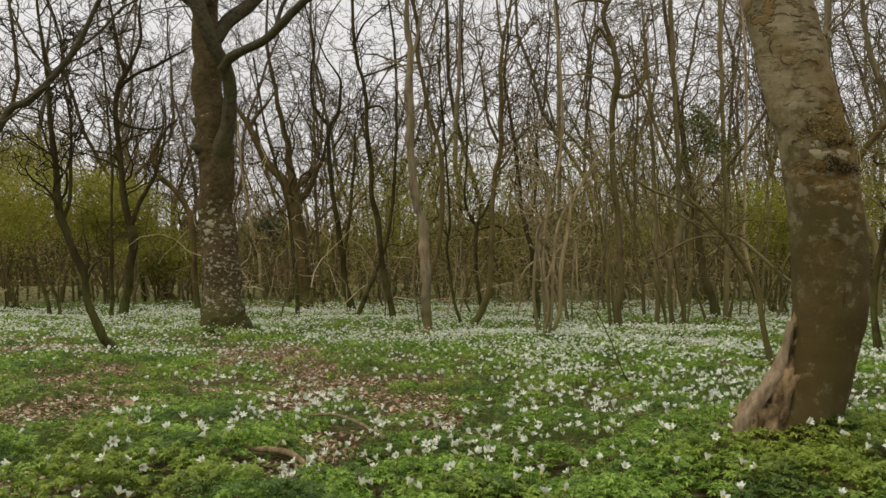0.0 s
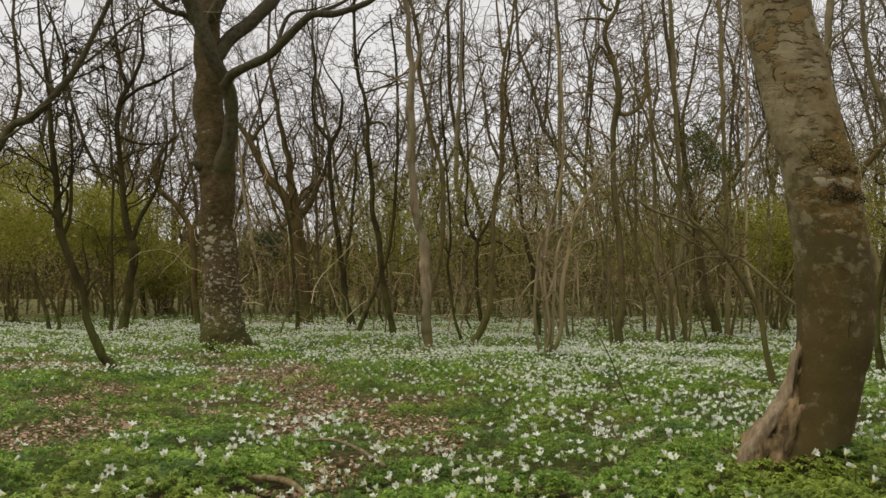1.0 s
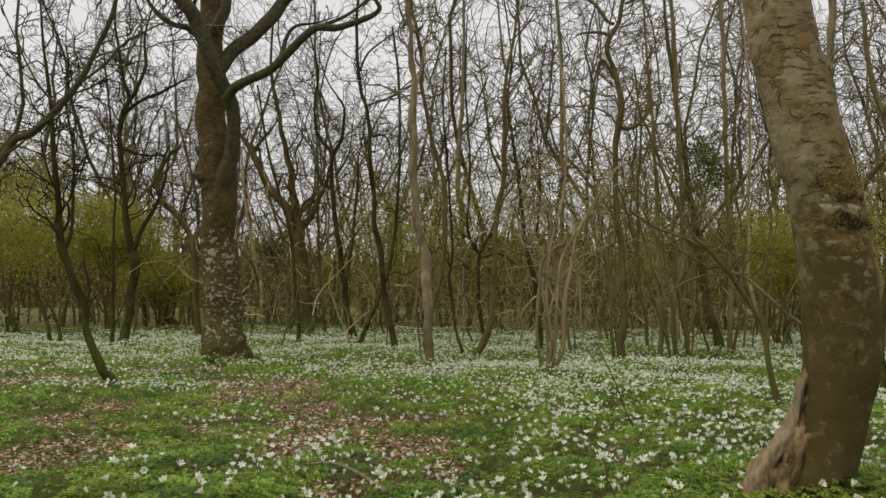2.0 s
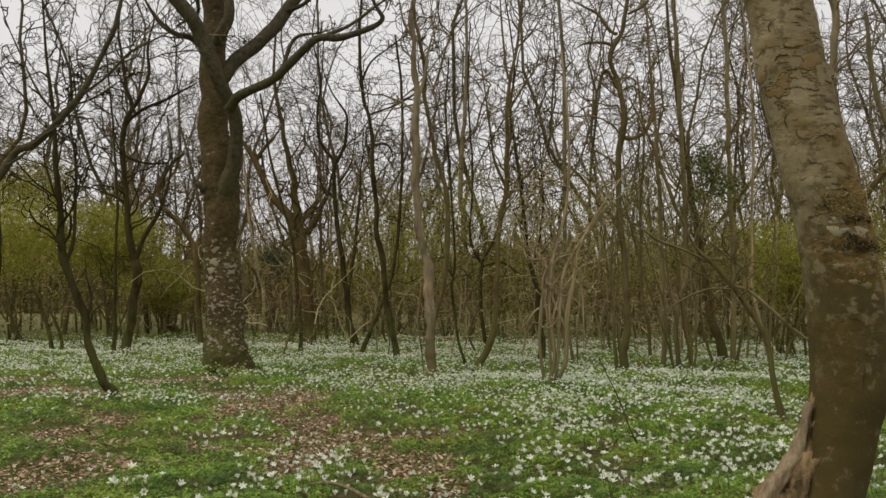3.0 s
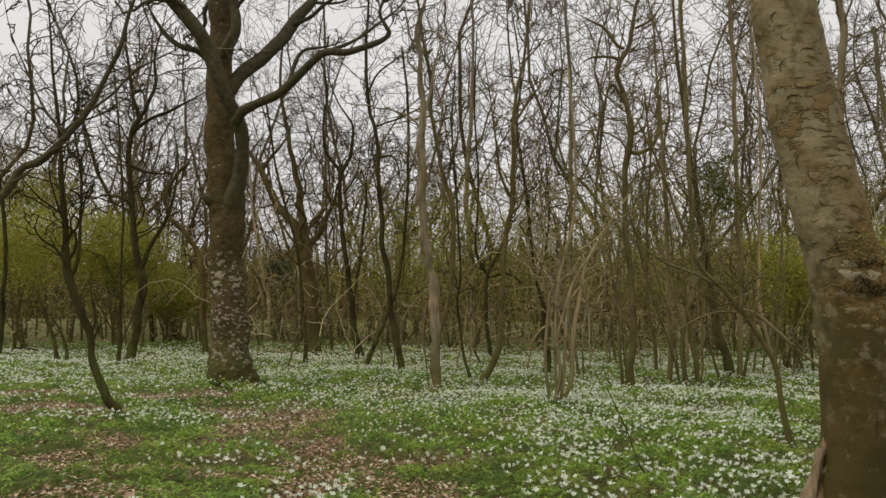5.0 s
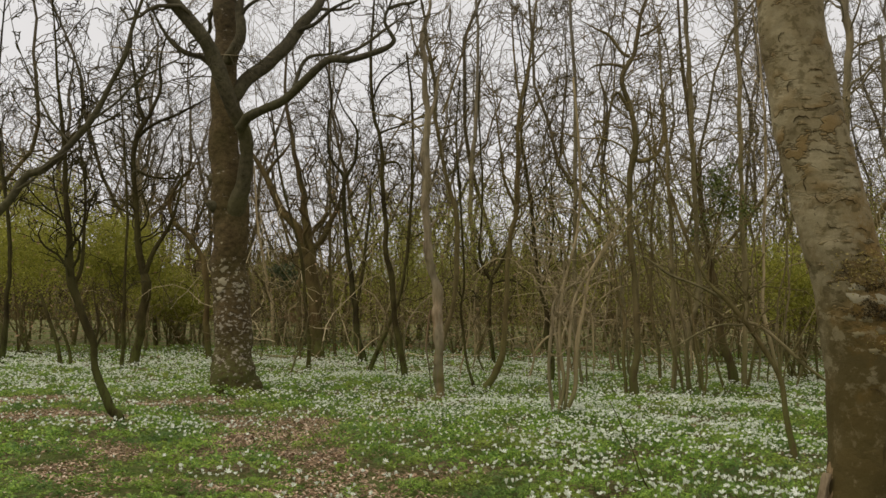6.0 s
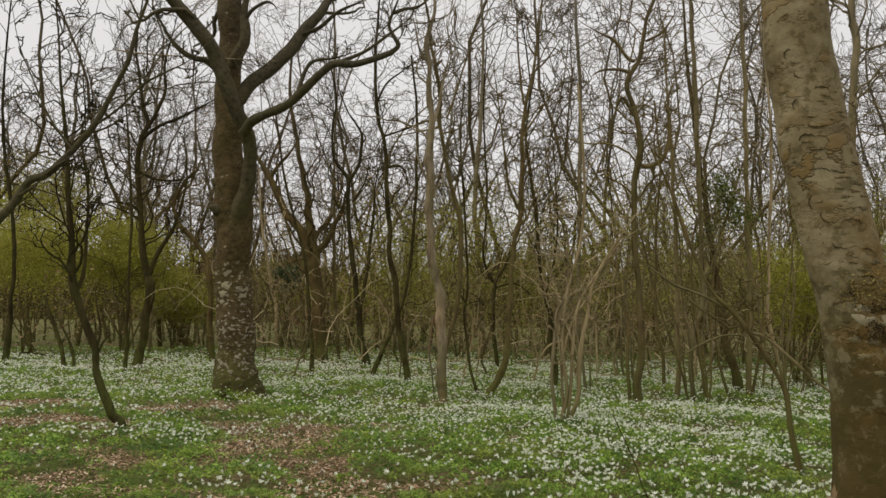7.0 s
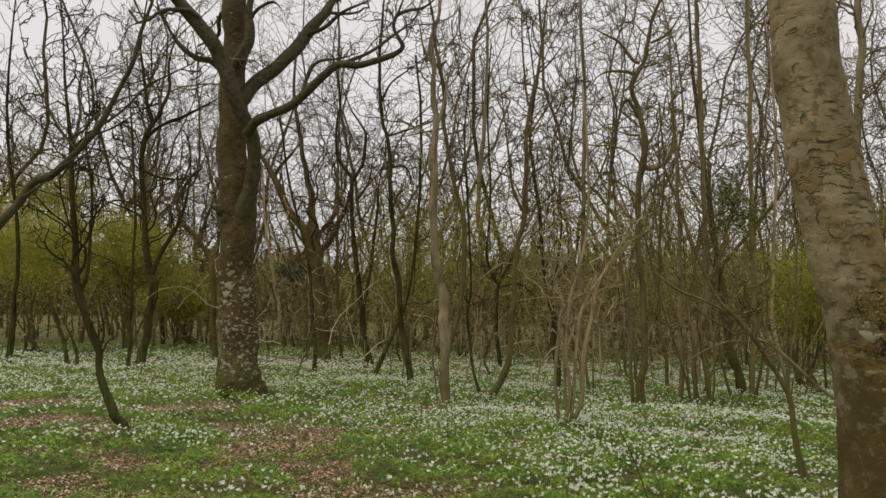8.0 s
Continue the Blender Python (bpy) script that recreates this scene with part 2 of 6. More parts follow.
def hill(x, y):
    """The ground's gentle swell; the mound and far dip are shaped to the camera's view."""
    mound = 0.1 * np.exp(-((x - 1.0) ** 2 + (y - 2.4) ** 2) / 0.3)
    return np.interp(y, [5.5, 9, 14], [0.035, -0.045, -0.07]) + mound + 0.02 * np.sin(1.3 * x + 0.4) * np.cos(0.9 * y) + 0.015 * np.sin(2.9 * x + 1.7 * y)


def scatter_hash(i, j, k):
    """A repeatable number from 0 to 1 for each cell."""
    v = np.sin(i * 127.1 + j * 311.7 + k * 74.7) * 43758.5453
    return v - np.floor(v)


def tussock(x, y, s=0.3):
    """Cushions of leaves: 0 in the gaps between them, 1 on their crowns."""
    gi, gj = np.floor(x / s), np.floor(y / s)
    best = np.full_like(x, 9.0)
    for di in (-1, 0, 1):
        for dj in (-1, 0, 1):
            i, j = gi + di, gj + dj
            cx, cy = (i + scatter_hash(i, j, 1)) * s, (j + scatter_hash(i, j, 2)) * s
            r = s * (0.42 + 0.42 * scatter_hash(i, j, 3))
            best = np.minimum(best, ((x - cx) ** 2 + (y - cy) ** 2) / r ** 2)
    return np.clip(1 - best, 0, 1) ** 0.6


# ---------------------------------------------------------------- ground
def ground_sheet():
    a = np.concatenate([np.linspace(-900, -30, 14), np.linspace(-28, 28, 161), np.linspace(30, 900, 14)])
    b = np.concatenate([np.linspace(-900, -6, 14), np.linspace(-5, 12, 120), np.linspace(12.4, 40, 70), np.linspace(42, 900, 14)])
    X, Y = np.meshgrid(a, b)
    Z = np.where((np.abs(X) < 29) & (Y > -6) & (Y < 41), hill(X, Y), -0.07)
    V = np.stack([X, Y, Z], axis=-1).reshape(-1, 3)
    w = len(a)
    i = (np.arange(len(b) - 1)[:, None] * w + np.arange(w - 1)[None]).ravel()
    me = mesh_of("ground", V, np.stack([i, i + 1, i + w + 1, i + w], axis=-1), True)
    me.materials.append(soil)
    return tagged(new("ground", me), "woodland floor of brown leaf litter and moss", "ground", kind="structure")


ground_sheet()


# ---------------------------------------------------------------- trees of the near wood
lines, skins = {}, {}


def knobbly(nodes, sides, steps, rough, seed):
    """A trunk or limb as one tube with lumps in its girth."""
    L = smooth_line(nodes, steps)
    for k in range(2, len(L)):
        p = Vector(L[k, :3])
        L[k, :3] += np.array(noise.noise_vector(p * 2.6 + Vector((seed, 3, 1)))) * [1, 1, 0.4] * min(0.9 * L[k, 3], 0.045)
    V, Q = tubes(L[None, :, :3], L[None, :, 3], sides)
    axis = np.repeat(L[:, :3], sides, axis=0)
    off = V - axis
    lump = np.array([noise.fractal(Vector(v) * 5.5 + Vector((seed, 0, 0)), 1.0, 2.0, 3) for v in V])
    knot = np.array([noise.fractal(Vector(v) * 16 + Vector((0, seed, 0)), 0.8, 2.0, 2) for v in V])
    V = axis + off * (1 + rough * lump + 0.55 * rough * knot)[:, None]
    skins[len(skins)] = (L, V)
    return L, mesh_of("limb", V, Q, True)


def tree(name, label, mat, nodes, sides=10, rough=0.17):
    x, y, z, r = nodes[0]
    root = tagged(new(name), label, "tree")
    root.location = (x, y, 0)
    foot = [(x, y, min(z, 0.0) - 0.15, r * 1.12)]
    L, me = knobbly(foot + nodes, sides, 8 * len(nodes), rough, len(lines))
    me.transform(Matrix.Translation((-x, -y, 0)))
    part("trunk", me, mat, root)
    lines[root.name] = [(L, True)]
    skins[root.name] = skins[len(skins) - 1]
    return root


def limb(root, mat, nodes, rough=0.1):
    nodes = [(x, y, z, r * min(1.0, 0.3 + 1.4 * (len(nodes) - 1 - k) / (len(nodes) - 1))) for k, (x, y, z, r) in enumerate(nodes)]
    L, me = knobbly(nodes, 8 if nodes[0][3] > 0.03 else 5, 5 * len(nodes), rough, 7)
    me.transform(Matrix.Translation(-root.location))
    part("limb", me, mat, root)
    lines[root.name].append((L, False))


def crown(root, mat, count, seed, low=0.42, low_limb=0.3):
    """The fine branches and twigs of a tree, one part."""
    rng = np.random.default_rng(100 + seed)
    pieces = []
    for L, main in lines[root.name]:
        size = np.linalg.norm(np.diff(L[:, :3], axis=0), axis=1).sum()
        if size < 0.8 or L[0, 3] < 0.004:
            continue
        pick = np.linspace(0, len(L) - 1, 16).astype(int)
        P, R = L[None, pick, :3], L[None, pick, 3]
        n1 = max(4, int(count * (1.1 if main else 0.4)))
        reach = min(0.32, 2.2 / size)
        A, RA = sprout(rng, P, R, n1, 11, low if main else low_limb, 0.9, reach, 0.3, 0.46, 0.36, 0.007)
        B, RB = sprout(rng, A, RA, 4, 7, 0.2, 0.9, 0.5, 0.15, 0.55, 0.65, 0.005)
        C, RC = sprout(rng, B, RB, 2, 4, 0.2, 0.9, 0.55, 0.1, 0.6, 0.65, 0.0036)
        pieces += [tubes(A, RA, 4), tubes(B, RB, 3), tubes(C, RC, 3)]
    V, Q = joined(pieces)
    V = V - np.array(root.location)
    part("crown", mesh_of("crown", V, Q, True), mat, root)


tr = tree("beech_tree", "large grey beech with pale lichen blotches, forked limbs", bark_beech, [(-2.72, 9.45, -0.01, 0.278), (-2.74, 9.45, 0.08, 0.259), (-2.75, 9.45, 0.22, 0.237), (-2.8, 9.45, 0.45, 0.212), (-2.84, 9.45, 0.9, 0.202), (-2.86, 9.45, 1.41, 0.194), (-2.87, 9.45, 1.8, 0.195), (-2.88, 9.45, 2.02, 0.207), (-2.93, 9.45, 2.27, 0.197), (-2.95, 9.45, 2.57, 0.174), (-2.99, 9.45, 3.23, 0.161), (-3.01, 9.45, 3.7, 0.141), (-3.01, 9.45, 4.16, 0.136), (-3.02, 9.45, 4.57, 0.131), (-3.07, 9.45, 5.59, 0.108), (-3.07, 9.45, 6.85, 0.073), (-3.01, 9.45, 7.91, 0.031)], sides=32, rough=0.1)
limb(tr, bark_limb, [(-2.85, 9.45, 1.79, 0.104), (-2.76, 9.35, 2.04, 0.114), (-2.67, 9.25, 2.25, 0.092), (-2.62, 9.17, 2.49, 0.08), (-2.61, 9.09, 2.71, 0.076), (-2.66, 9.01, 2.92, 0.081), (-2.75, 8.89, 3.15, 0.083), (-2.85, 8.77, 3.43, 0.087), (-2.95, 8.73, 3.64, 0.094), (-3.04, 8.65, 3.82, 0.101), (-3.25, 8.56, 4.1, 0.1), (-3.38, 8.48, 4.24, 0.097), (-3.58, 8.32, 4.49, 0.081), (-3.83, 8, 4.88, 0.061), (-4.16, 7.68, 5.35, 0.027)])
limb(tr, bark_limb, [(-2.65, 8.93, 2.85, 0.06), (-2.52, 8.85, 2.96, 0.055), (-2.33, 8.73, 3.02, 0.049), (-2.09, 8.56, 3.07, 0.05), (-1.89, 8.48, 3.2, 0.048), (-1.7, 8.4, 3.35, 0.042), (-1.55, 8.32, 3.43, 0.042), (-1.3, 8.24, 3.41, 0.037), (-1.01, 8.16, 3.47, 0.034), (-0.89, 8.16, 3.56, 0.03), (-0.92, 8.16, 3.65, 0.028), (-0.98, 8.16, 3.78, 0.025), (-0.94, 8.16, 3.92, 0.025), (-0.88, 8.08, 4.04, 0.023), (-0.77, 8, 4.34, 0.014)])
limb(tr, bark_limb, [(-0.94, 8.16, 3.9, 0.021), (-0.83, 8.16, 3.94, 0.018), (-0.71, 8.16, 3.96, 0.016), (-0.6, 8.16, 4.04, 0.014), (-0.41, 8.16, 4.21, 0.01)])
limb(tr, bark_limb, [(-1.57, 8.32, 3.43, 0.023), (-1.28, 8.4, 3.58, 0.019), (-1.06, 8.48, 3.77, 0.017), (-0.87, 8.56, 3.95, 0.012), (-0.74, 8.65, 4.13, 0.007)])
limb(tr, bark_limb, [(-2, 8.56, 3.13, 0.022), (-1.88, 8.65, 3.53, 0.02), (-1.61, 8.65, 3.6, 0.014), (-1.38, 8.65, 3.67, 0.01)])
limb(tr, bark_limb, [(-2.9, 9.45, 3.33, 0.091), (-2.84, 9.53, 3.46, 0.092), (-2.67, 9.61, 3.68, 0.087), (-2.46, 9.69, 3.89, 0.082), (-2.32, 9.77, 4.1, 0.083), (-2.18, 9.85, 4.34, 0.081), (-2.02, 9.93, 4.62, 0.073), (-1.9, 10.01, 4.87, 0.063), (-1.67, 10.17, 5.35, 0.047), (-1.35, 10.34, 5.94, 0.024)])
limb(tr, bark_limb, [(-2.22, 9.77, 4.24, 0.028), (-2, 9.69, 4.3, 0.025), (-1.76, 9.61, 4.46, 0.019), (-1.48, 9.53, 4.56, 0.014), (-1.21, 9.45, 4.77, 0.008)])
limb(tr, bark_limb, [(-2.95, 9.45, 3.7, 0.075), (-2.83, 9.29, 3.81, 0.068), (-2.76, 9.21, 3.98, 0.063), (-2.75, 9.17, 4.26, 0.057), (-2.7, 9.13, 4.57, 0.047), (-2.58, 9.05, 5.19, 0.026)])
limb(tr, bark_limb, [(-2.73, 9.17, 4.23, 0.024), (-2.63, 9.13, 4.31, 0.021), (-2.48, 9.05, 4.35, 0.018), (-2.4, 9.05, 4.33, 0.015), (-2.34, 9.05, 4.25, 0.01)])
limb(tr, bark_limb, [(-2.98, 8.97, 3.58, 0.041), (-3.09, 8.89, 3.64, 0.035), (-3.19, 8.73, 3.63, 0.029), (-3.32, 8.65, 3.73, 0.025), (-3.41, 8.56, 3.86, 0.02), (-3.48, 8.48, 4.01, 0.017), (-3.6, 8.4, 4.16, 0.012)])
limb(tr, bark_limb, [(-2.98, 9.45, 2.05, 0.089), (-3.04, 9.33, 2.06, 0.078), (-3.09, 9.29, 2.08, 0.057), (-3.12, 9.27, 2.09, 0.036)])
limb(tr, bark_limb, [(-3.03, 9.45, 2.37, 0.095), (-3.08, 9.37, 2.39, 0.068), (-3.12, 9.33, 2.41, 0.041)])
limb(tr, bark_pale, [(-4.2, 9.1, 3.83, 0.009), (-3.69, 8.95, 3.73, 0.008), (-3.0, 8.8, 3.65, 0.007), (-2.55, 8.75, 3.61, 0.006), (-2.24, 8.7, 3.58, 0.005)])
crown(tr, bark_limb, 16, 1, 0.8, 0.6)
tr = tree("young_tree", "slim dark sinuous young tree leaning over flowers", bark_dark, [(-2.63, 6.15, 0.09, 0.038), (-2.69, 6.15, 0.16, 0.035), (-2.75, 6.15, 0.3, 0.031), (-2.81, 6.15, 0.46, 0.028), (-2.84, 6.15, 0.63, 0.029), (-2.89, 6.15, 0.75, 0.032), (-2.96, 6.15, 0.94, 0.028), (-3.02, 6.15, 1.08, 0.035), (-3.05, 6.15, 1.21, 0.03), (-3.06, 6.15, 1.42, 0.023), (-3.08, 6.15, 1.63, 0.021), (-3.1, 6.15, 1.84, 0.019), (-3.12, 6.15, 2.06, 0.016), (-3.15, 6.15, 2.27, 0.015), (-3.2, 6.15, 2.58, 0.011), (-3.25, 6.15, 3.01, 0.007), (-3.31, 6.15, 3.46, 0.004)], sides=10)
limb(tr, bark_dark, [(-2.99, 6.15, 1.07, 0.015), (-2.95, 6.15, 1.2, 0.015), (-2.94, 6.15, 1.46, 0.012), (-2.95, 6.15, 1.8, 0.011), (-3.02, 6.15, 2.19, 0.009), (-3, 6.15, 2.4, 0.009), (-3.03, 6.15, 2.75, 0.007), (-2.94, 6.15, 3.28, 0.005)])
limb(tr, bark_dark, [(-3.11, 6.15, 2.12, 0.011), (-3.03, 6.15, 2.21, 0.009), (-2.82, 6.15, 2.29, 0.007), (-2.57, 6.15, 2.45, 0.005), (-2.39, 6.15, 2.49, 0.004)])
limb(tr, bark_dark, [(-2.83, 6.15, 0.63, 0.012), (-2.8, 6.15, 0.77, 0.009), (-2.84, 6.15, 0.96, 0.007), (-2.86, 6.15, 1.12, 0.005)])
limb(tr, bark_dark, [(-2.81, 6.15, 0.6, 0.01), (-2.77, 6.15, 0.69, 0.007), (-2.7, 6.15, 0.75, 0.005)])
crown(tr, bark_dark, 18, 2)
tr = tree("young_tree", "dark forked young tree with mossy foot", bark_dark, [(-5.84, 13.9, -0.06, 0.106), (-5.8, 13.9, 0.14, 0.085), (-5.75, 13.9, 0.47, 0.074), (-5.71, 13.9, 0.94, 0.071), (-5.67, 13.9, 1.32, 0.075), (-5.74, 13.9, 1.6, 0.064), (-5.84, 13.9, 2.08, 0.057), (-5.9, 13.9, 2.65, 0.047), (-5.99, 13.9, 3.33, 0.043), (-5.95, 13.9, 3.84, 0.043), (-5.85, 13.9, 4.09, 0.037), (-5.93, 13.9, 4.4, 0.033), (-6.02, 13.9, 4.9, 0.026), (-6.11, 13.9, 5.49, 0.018), (-6.03, 13.9, 6.3, 0.011)], sides=10)
limb(tr, bark_dark, [(-5.86, 13.9, 3.99, 0.036), (-5.72, 13.9, 4.26, 0.033), (-5.56, 13.9, 4.66, 0.029), (-5.59, 13.9, 5.1, 0.026), (-5.47, 13.9, 5.69, 0.018), (-5.35, 13.9, 6.3, 0.011)])
limb(tr, bark_dark, [(-5.93, 13.9, 3.82, 0.036), (-5.63, 13.9, 4.05, 0.029), (-5.24, 13.9, 4.22, 0.026), (-4.87, 13.9, 4.42, 0.022), (-4.58, 13.9, 4.59, 0.015)])
limb(tr, bark_dark, [(-5.69, 13.9, 1.51, 0.046), (-5.52, 13.9, 1.94, 0.039), (-5.32, 13.9, 2.32, 0.032), (-5.17, 13.9, 2.76, 0.029), (-5.12, 13.9, 3.34, 0.021), (-5.23, 13.9, 3.92, 0.015)])
limb(tr, bark_dark, [(-5.97, 13.9, 3.28, 0.022), (-5.63, 13.9, 3.14, 0.021), (-5.24, 13.9, 3.13, 0.018), (-5.1, 13.9, 3.29, 0.011)])
crown(tr, bark_dark, 26, 3)
tr = tree("oak_tree", "stout rough-barked oak with a long slanting limb", bark_rough, [(-3.39, 16.94, -0.04, 0.188), (-3.39, 16.94, 0.16, 0.159), (-3.41, 16.94, 0.86, 0.142), (-3.51, 16.94, 1.55, 0.138), (-3.59, 16.94, 2.12, 0.148), (-3.62, 16.94, 2.4, 0.104), (-3.68, 16.94, 2.92, 0.078), (-3.78, 16.94, 3.5, 0.062), (-3.96, 16.94, 4.32, 0.044), (-4.18, 16.94, 5.5, 0.031), (-4.11, 16.94, 6.71, 0.018)], sides=12)
limb(tr, bark_rough, [(-3.63, 16.94, 2.12, 0.113), (-3.83, 16.94, 2.55, 0.091), (-4.18, 16.94, 3.01, 0.078), (-4.48, 16.94, 3.61, 0.066), (-4.71, 16.94, 3.96, 0.058), (-4.91, 16.94, 4.37, 0.049), (-5.11, 16.94, 5.02, 0.036)])
limb(tr, bark_rough, [(-3.53, 16.94, 2.12, 0.078), (-3.34, 16.94, 2.35, 0.065), (-3.15, 16.94, 2.76, 0.052), (-3.02, 16.94, 3.05, 0.043), (-2.95, 16.94, 3.4, 0.03), (-2.72, 16.94, 3.87, 0.022)])
limb(tr, bark_rough, [(-4.52, 16.94, 3.66, 0.044), (-4.39, 16.94, 3.9, 0.04), (-4.13, 16.94, 4.2, 0.035), (-3.91, 16.94, 4.56, 0.022)])
crown(tr, bark_rough, 15, 4)
tr = tree("pole_tree", "thin dark pole tree among flowers", bark_dark, [(-2.66, 12.86, 0.06, 0.036), (-2.67, 12.86, 0.54, 0.029), (-2.71, 12.86, 0.97, 0.029), (-2.78, 12.86, 1.4, 0.026), (-2.83, 12.86, 1.83, 0.023), (-2.97, 12.86, 2.27, 0.02), (-3.1, 12.86, 2.71, 0.02), (-3.24, 12.86, 3.32, 0.017), (-3.36, 12.86, 4.04, 0.013)], sides=10)
crown(tr, bark_dark, 10, 5)
tr = tree("young_tree", "dark young tree forking above eye height", bark_dark, [(-2.24, 15.6, -0.06, 0.086), (-2.31, 15.6, 0.4, 0.063), (-2.4, 15.6, 0.92, 0.055), (-2.45, 15.6, 1.33, 0.051), (-2.55, 15.6, 2.06, 0.044), (-2.62, 15.6, 2.59, 0.04), (-2.67, 15.6, 3.13, 0.036), (-2.66, 15.6, 3.45, 0.04), (-2.85, 15.6, 3.66, 0.024), (-2.98, 15.6, 3.98, 0.024), (-2.98, 15.6, 4.52, 0.02), (-2.94, 15.6, 5.07, 0.017), (-3.11, 15.6, 5.83, 0.012), (-3.02, 15.6, 6.61, 0.008)], sides=10)
limb(tr, bark_dark, [(-2.66, 15.6, 3.39, 0.032), (-2.49, 15.6, 3.72, 0.032), (-2.44, 15.6, 4.04, 0.029), (-2.44, 15.6, 4.31, 0.024), (-2.57, 15.6, 4.53, 0.02), (-2.74, 15.6, 4.79, 0.02), (-2.92, 15.6, 5.29, 0.017), (-2.97, 15.6, 5.83, 0.012)])
limb(tr, bark_dark, [(-2.4, 15.6, 0.92, 0.032), (-2.3, 15.6, 1.55, 0.032), (-2.23, 15.6, 2.18, 0.028), (-2.17, 15.6, 2.92, 0.028), (-2.14, 15.6, 3.45, 0.02), (-1.97, 15.6, 4.21, 0.016)])
limb(tr, bark_dark, [(-2.58, 15.6, 3.02, 0.024), (-2.42, 15.6, 3.24, 0.02), (-2.32, 15.6, 3.51, 0.016), (-2.24, 15.6, 4.31, 0.012)])
crown(tr, bark_dark, 12, 6)
tr = tree("young_tree", "dark wavy young tree with knotted stem", bark_dark, [(-1.11, 11.75, -0.04, 0.053), (-1.11, 11.75, 0.18, 0.045), (-1.19, 11.75, 0.55, 0.042), (-1.23, 11.75, 0.94, 0.038), (-1.3, 11.75, 1.41, 0.042), (-1.37, 11.75, 1.8, 0.036), (-1.39, 11.75, 2.2, 0.034), (-1.44, 11.75, 2.67, 0.03), (-1.45, 11.75, 2.99, 0.027), (-1.5, 11.75, 3.4, 0.027), (-1.58, 11.75, 3.65, 0.027), (-1.62, 11.75, 4.05, 0.025), (-1.64, 11.75, 4.46, 0.022), (-1.63, 11.75, 4.95, 0.018), (-1.6, 11.75, 5.46, 0.013), (-1.6, 11.75, 6.13, 0.006)], sides=10)
limb(tr, bark_dark, [(-1.45, 11.75, 2.99, 0.022), (-1.28, 11.75, 3.02, 0.018), (-1.18, 11.75, 2.92, 0.015), (-1.14, 11.75, 2.72, 0.012)])
limb(tr, bark_dark, [(-1.6, 11.75, 3.93, 0.018), (-1.47, 11.75, 4.2, 0.015), (-1.25, 11.75, 4.38, 0.013), (-0.93, 11.75, 4.63, 0.009)])
limb(tr, bark_dark, [(-1.48, 11.75, 3.44, 0.015), (-1.1, 11.75, 3.58, 0.012), (-0.75, 11.75, 3.77, 0.009)])
crown(tr, bark_dark, 14, 7)
tr = tree("young_tree", "slanting grey stem leaning between dark trunks", bark_dark, [(-1.77, 13.36, 0.06, 0.04), (-1.66, 13.36, 0.33, 0.033), (-1.53, 13.36, 0.64, 0.034), (-1.43, 13.36, 0.91, 0.03), (-1.32, 13.36, 1.27, 0.027), (-1.22, 13.36, 1.99, 0.027), (-1.19, 13.36, 2.53, 0.024), (-1.17, 13.36, 3.26, 0.024), (-1.19, 13.36, 4.18, 0.021), (-1.3, 13.36, 5.11, 0.014)], sides=10)
crown(tr, bark_dark, 8, 8)
tr = tree("dead_tree", "pale barkless dead snag stained with rust", bark_snag, [(-0.43, 8.75, 0.04, 0.056), (-0.44, 8.75, 0.19, 0.048), (-0.45, 8.75, 0.42, 0.048), (-0.44, 8.75, 0.71, 0.053), (-0.46, 8.75, 0.99, 0.053), (-0.5, 8.75, 1.29, 0.044), (-0.56, 8.75, 1.52, 0.04), (-0.58, 8.75, 1.87, 0.04), (-0.59, 8.75, 2.29, 0.045), (-0.59, 8.75, 2.58, 0.038), (-0.59, 8.75, 2.94, 0.034), (-0.62, 8.75, 3.24, 0.029), (-0.61, 8.75, 3.52, 0.027), (-0.65, 8.75, 3.76, 0.025), (-0.62, 8.75, 3.98, 0.021), (-0.58, 8.75, 4.16, 0.016), (-0.6, 8.75, 4.41, 0.01)], sides=22, rough=0.42)
limb(tr, bark_snag, [(-0.6, 8.75, 2.85, 0.021), (-0.52, 8.75, 3.11, 0.018), (-0.48, 8.75, 3.36, 0.014), (-0.42, 8.75, 3.62, 0.009), (-0.4, 8.75, 3.85, 0.007)])
limb(tr, bark_snag, [(-0.59, 8.75, 2.27, 0.018), (-0.68, 8.75, 2.45, 0.013), (-0.74, 8.75, 2.63, 0.009), (-0.73, 8.75, 2.76, 0.007)])
limb(tr, bark_snag, [(-0.63, 8.75, 3.55, 0.014), (-0.73, 8.75, 3.73, 0.012), (-0.78, 8.75, 3.97, 0.01), (-0.86, 8.75, 4.22, 0.007)])
limb(tr, bark_snag, [(-0.52, 8.75, 1.46, 0.022), (-0.56, 8.75, 1.7, 0.018), (-0.55, 8.75, 1.78, 0.018), (-0.48, 8.75, 1.87, 0.013), (-0.36, 8.75, 1.93, 0.009)])
limb(tr, bark_snag, [(-0.53, 8.75, 0.93, 0.013), (-0.57, 8.75, 0.59, 0.011), (-0.53, 8.75, 0.33, 0.011), (-0.5, 8.75, 0.04, 0.013)])
crown(tr, bark_snag, 6, 9)
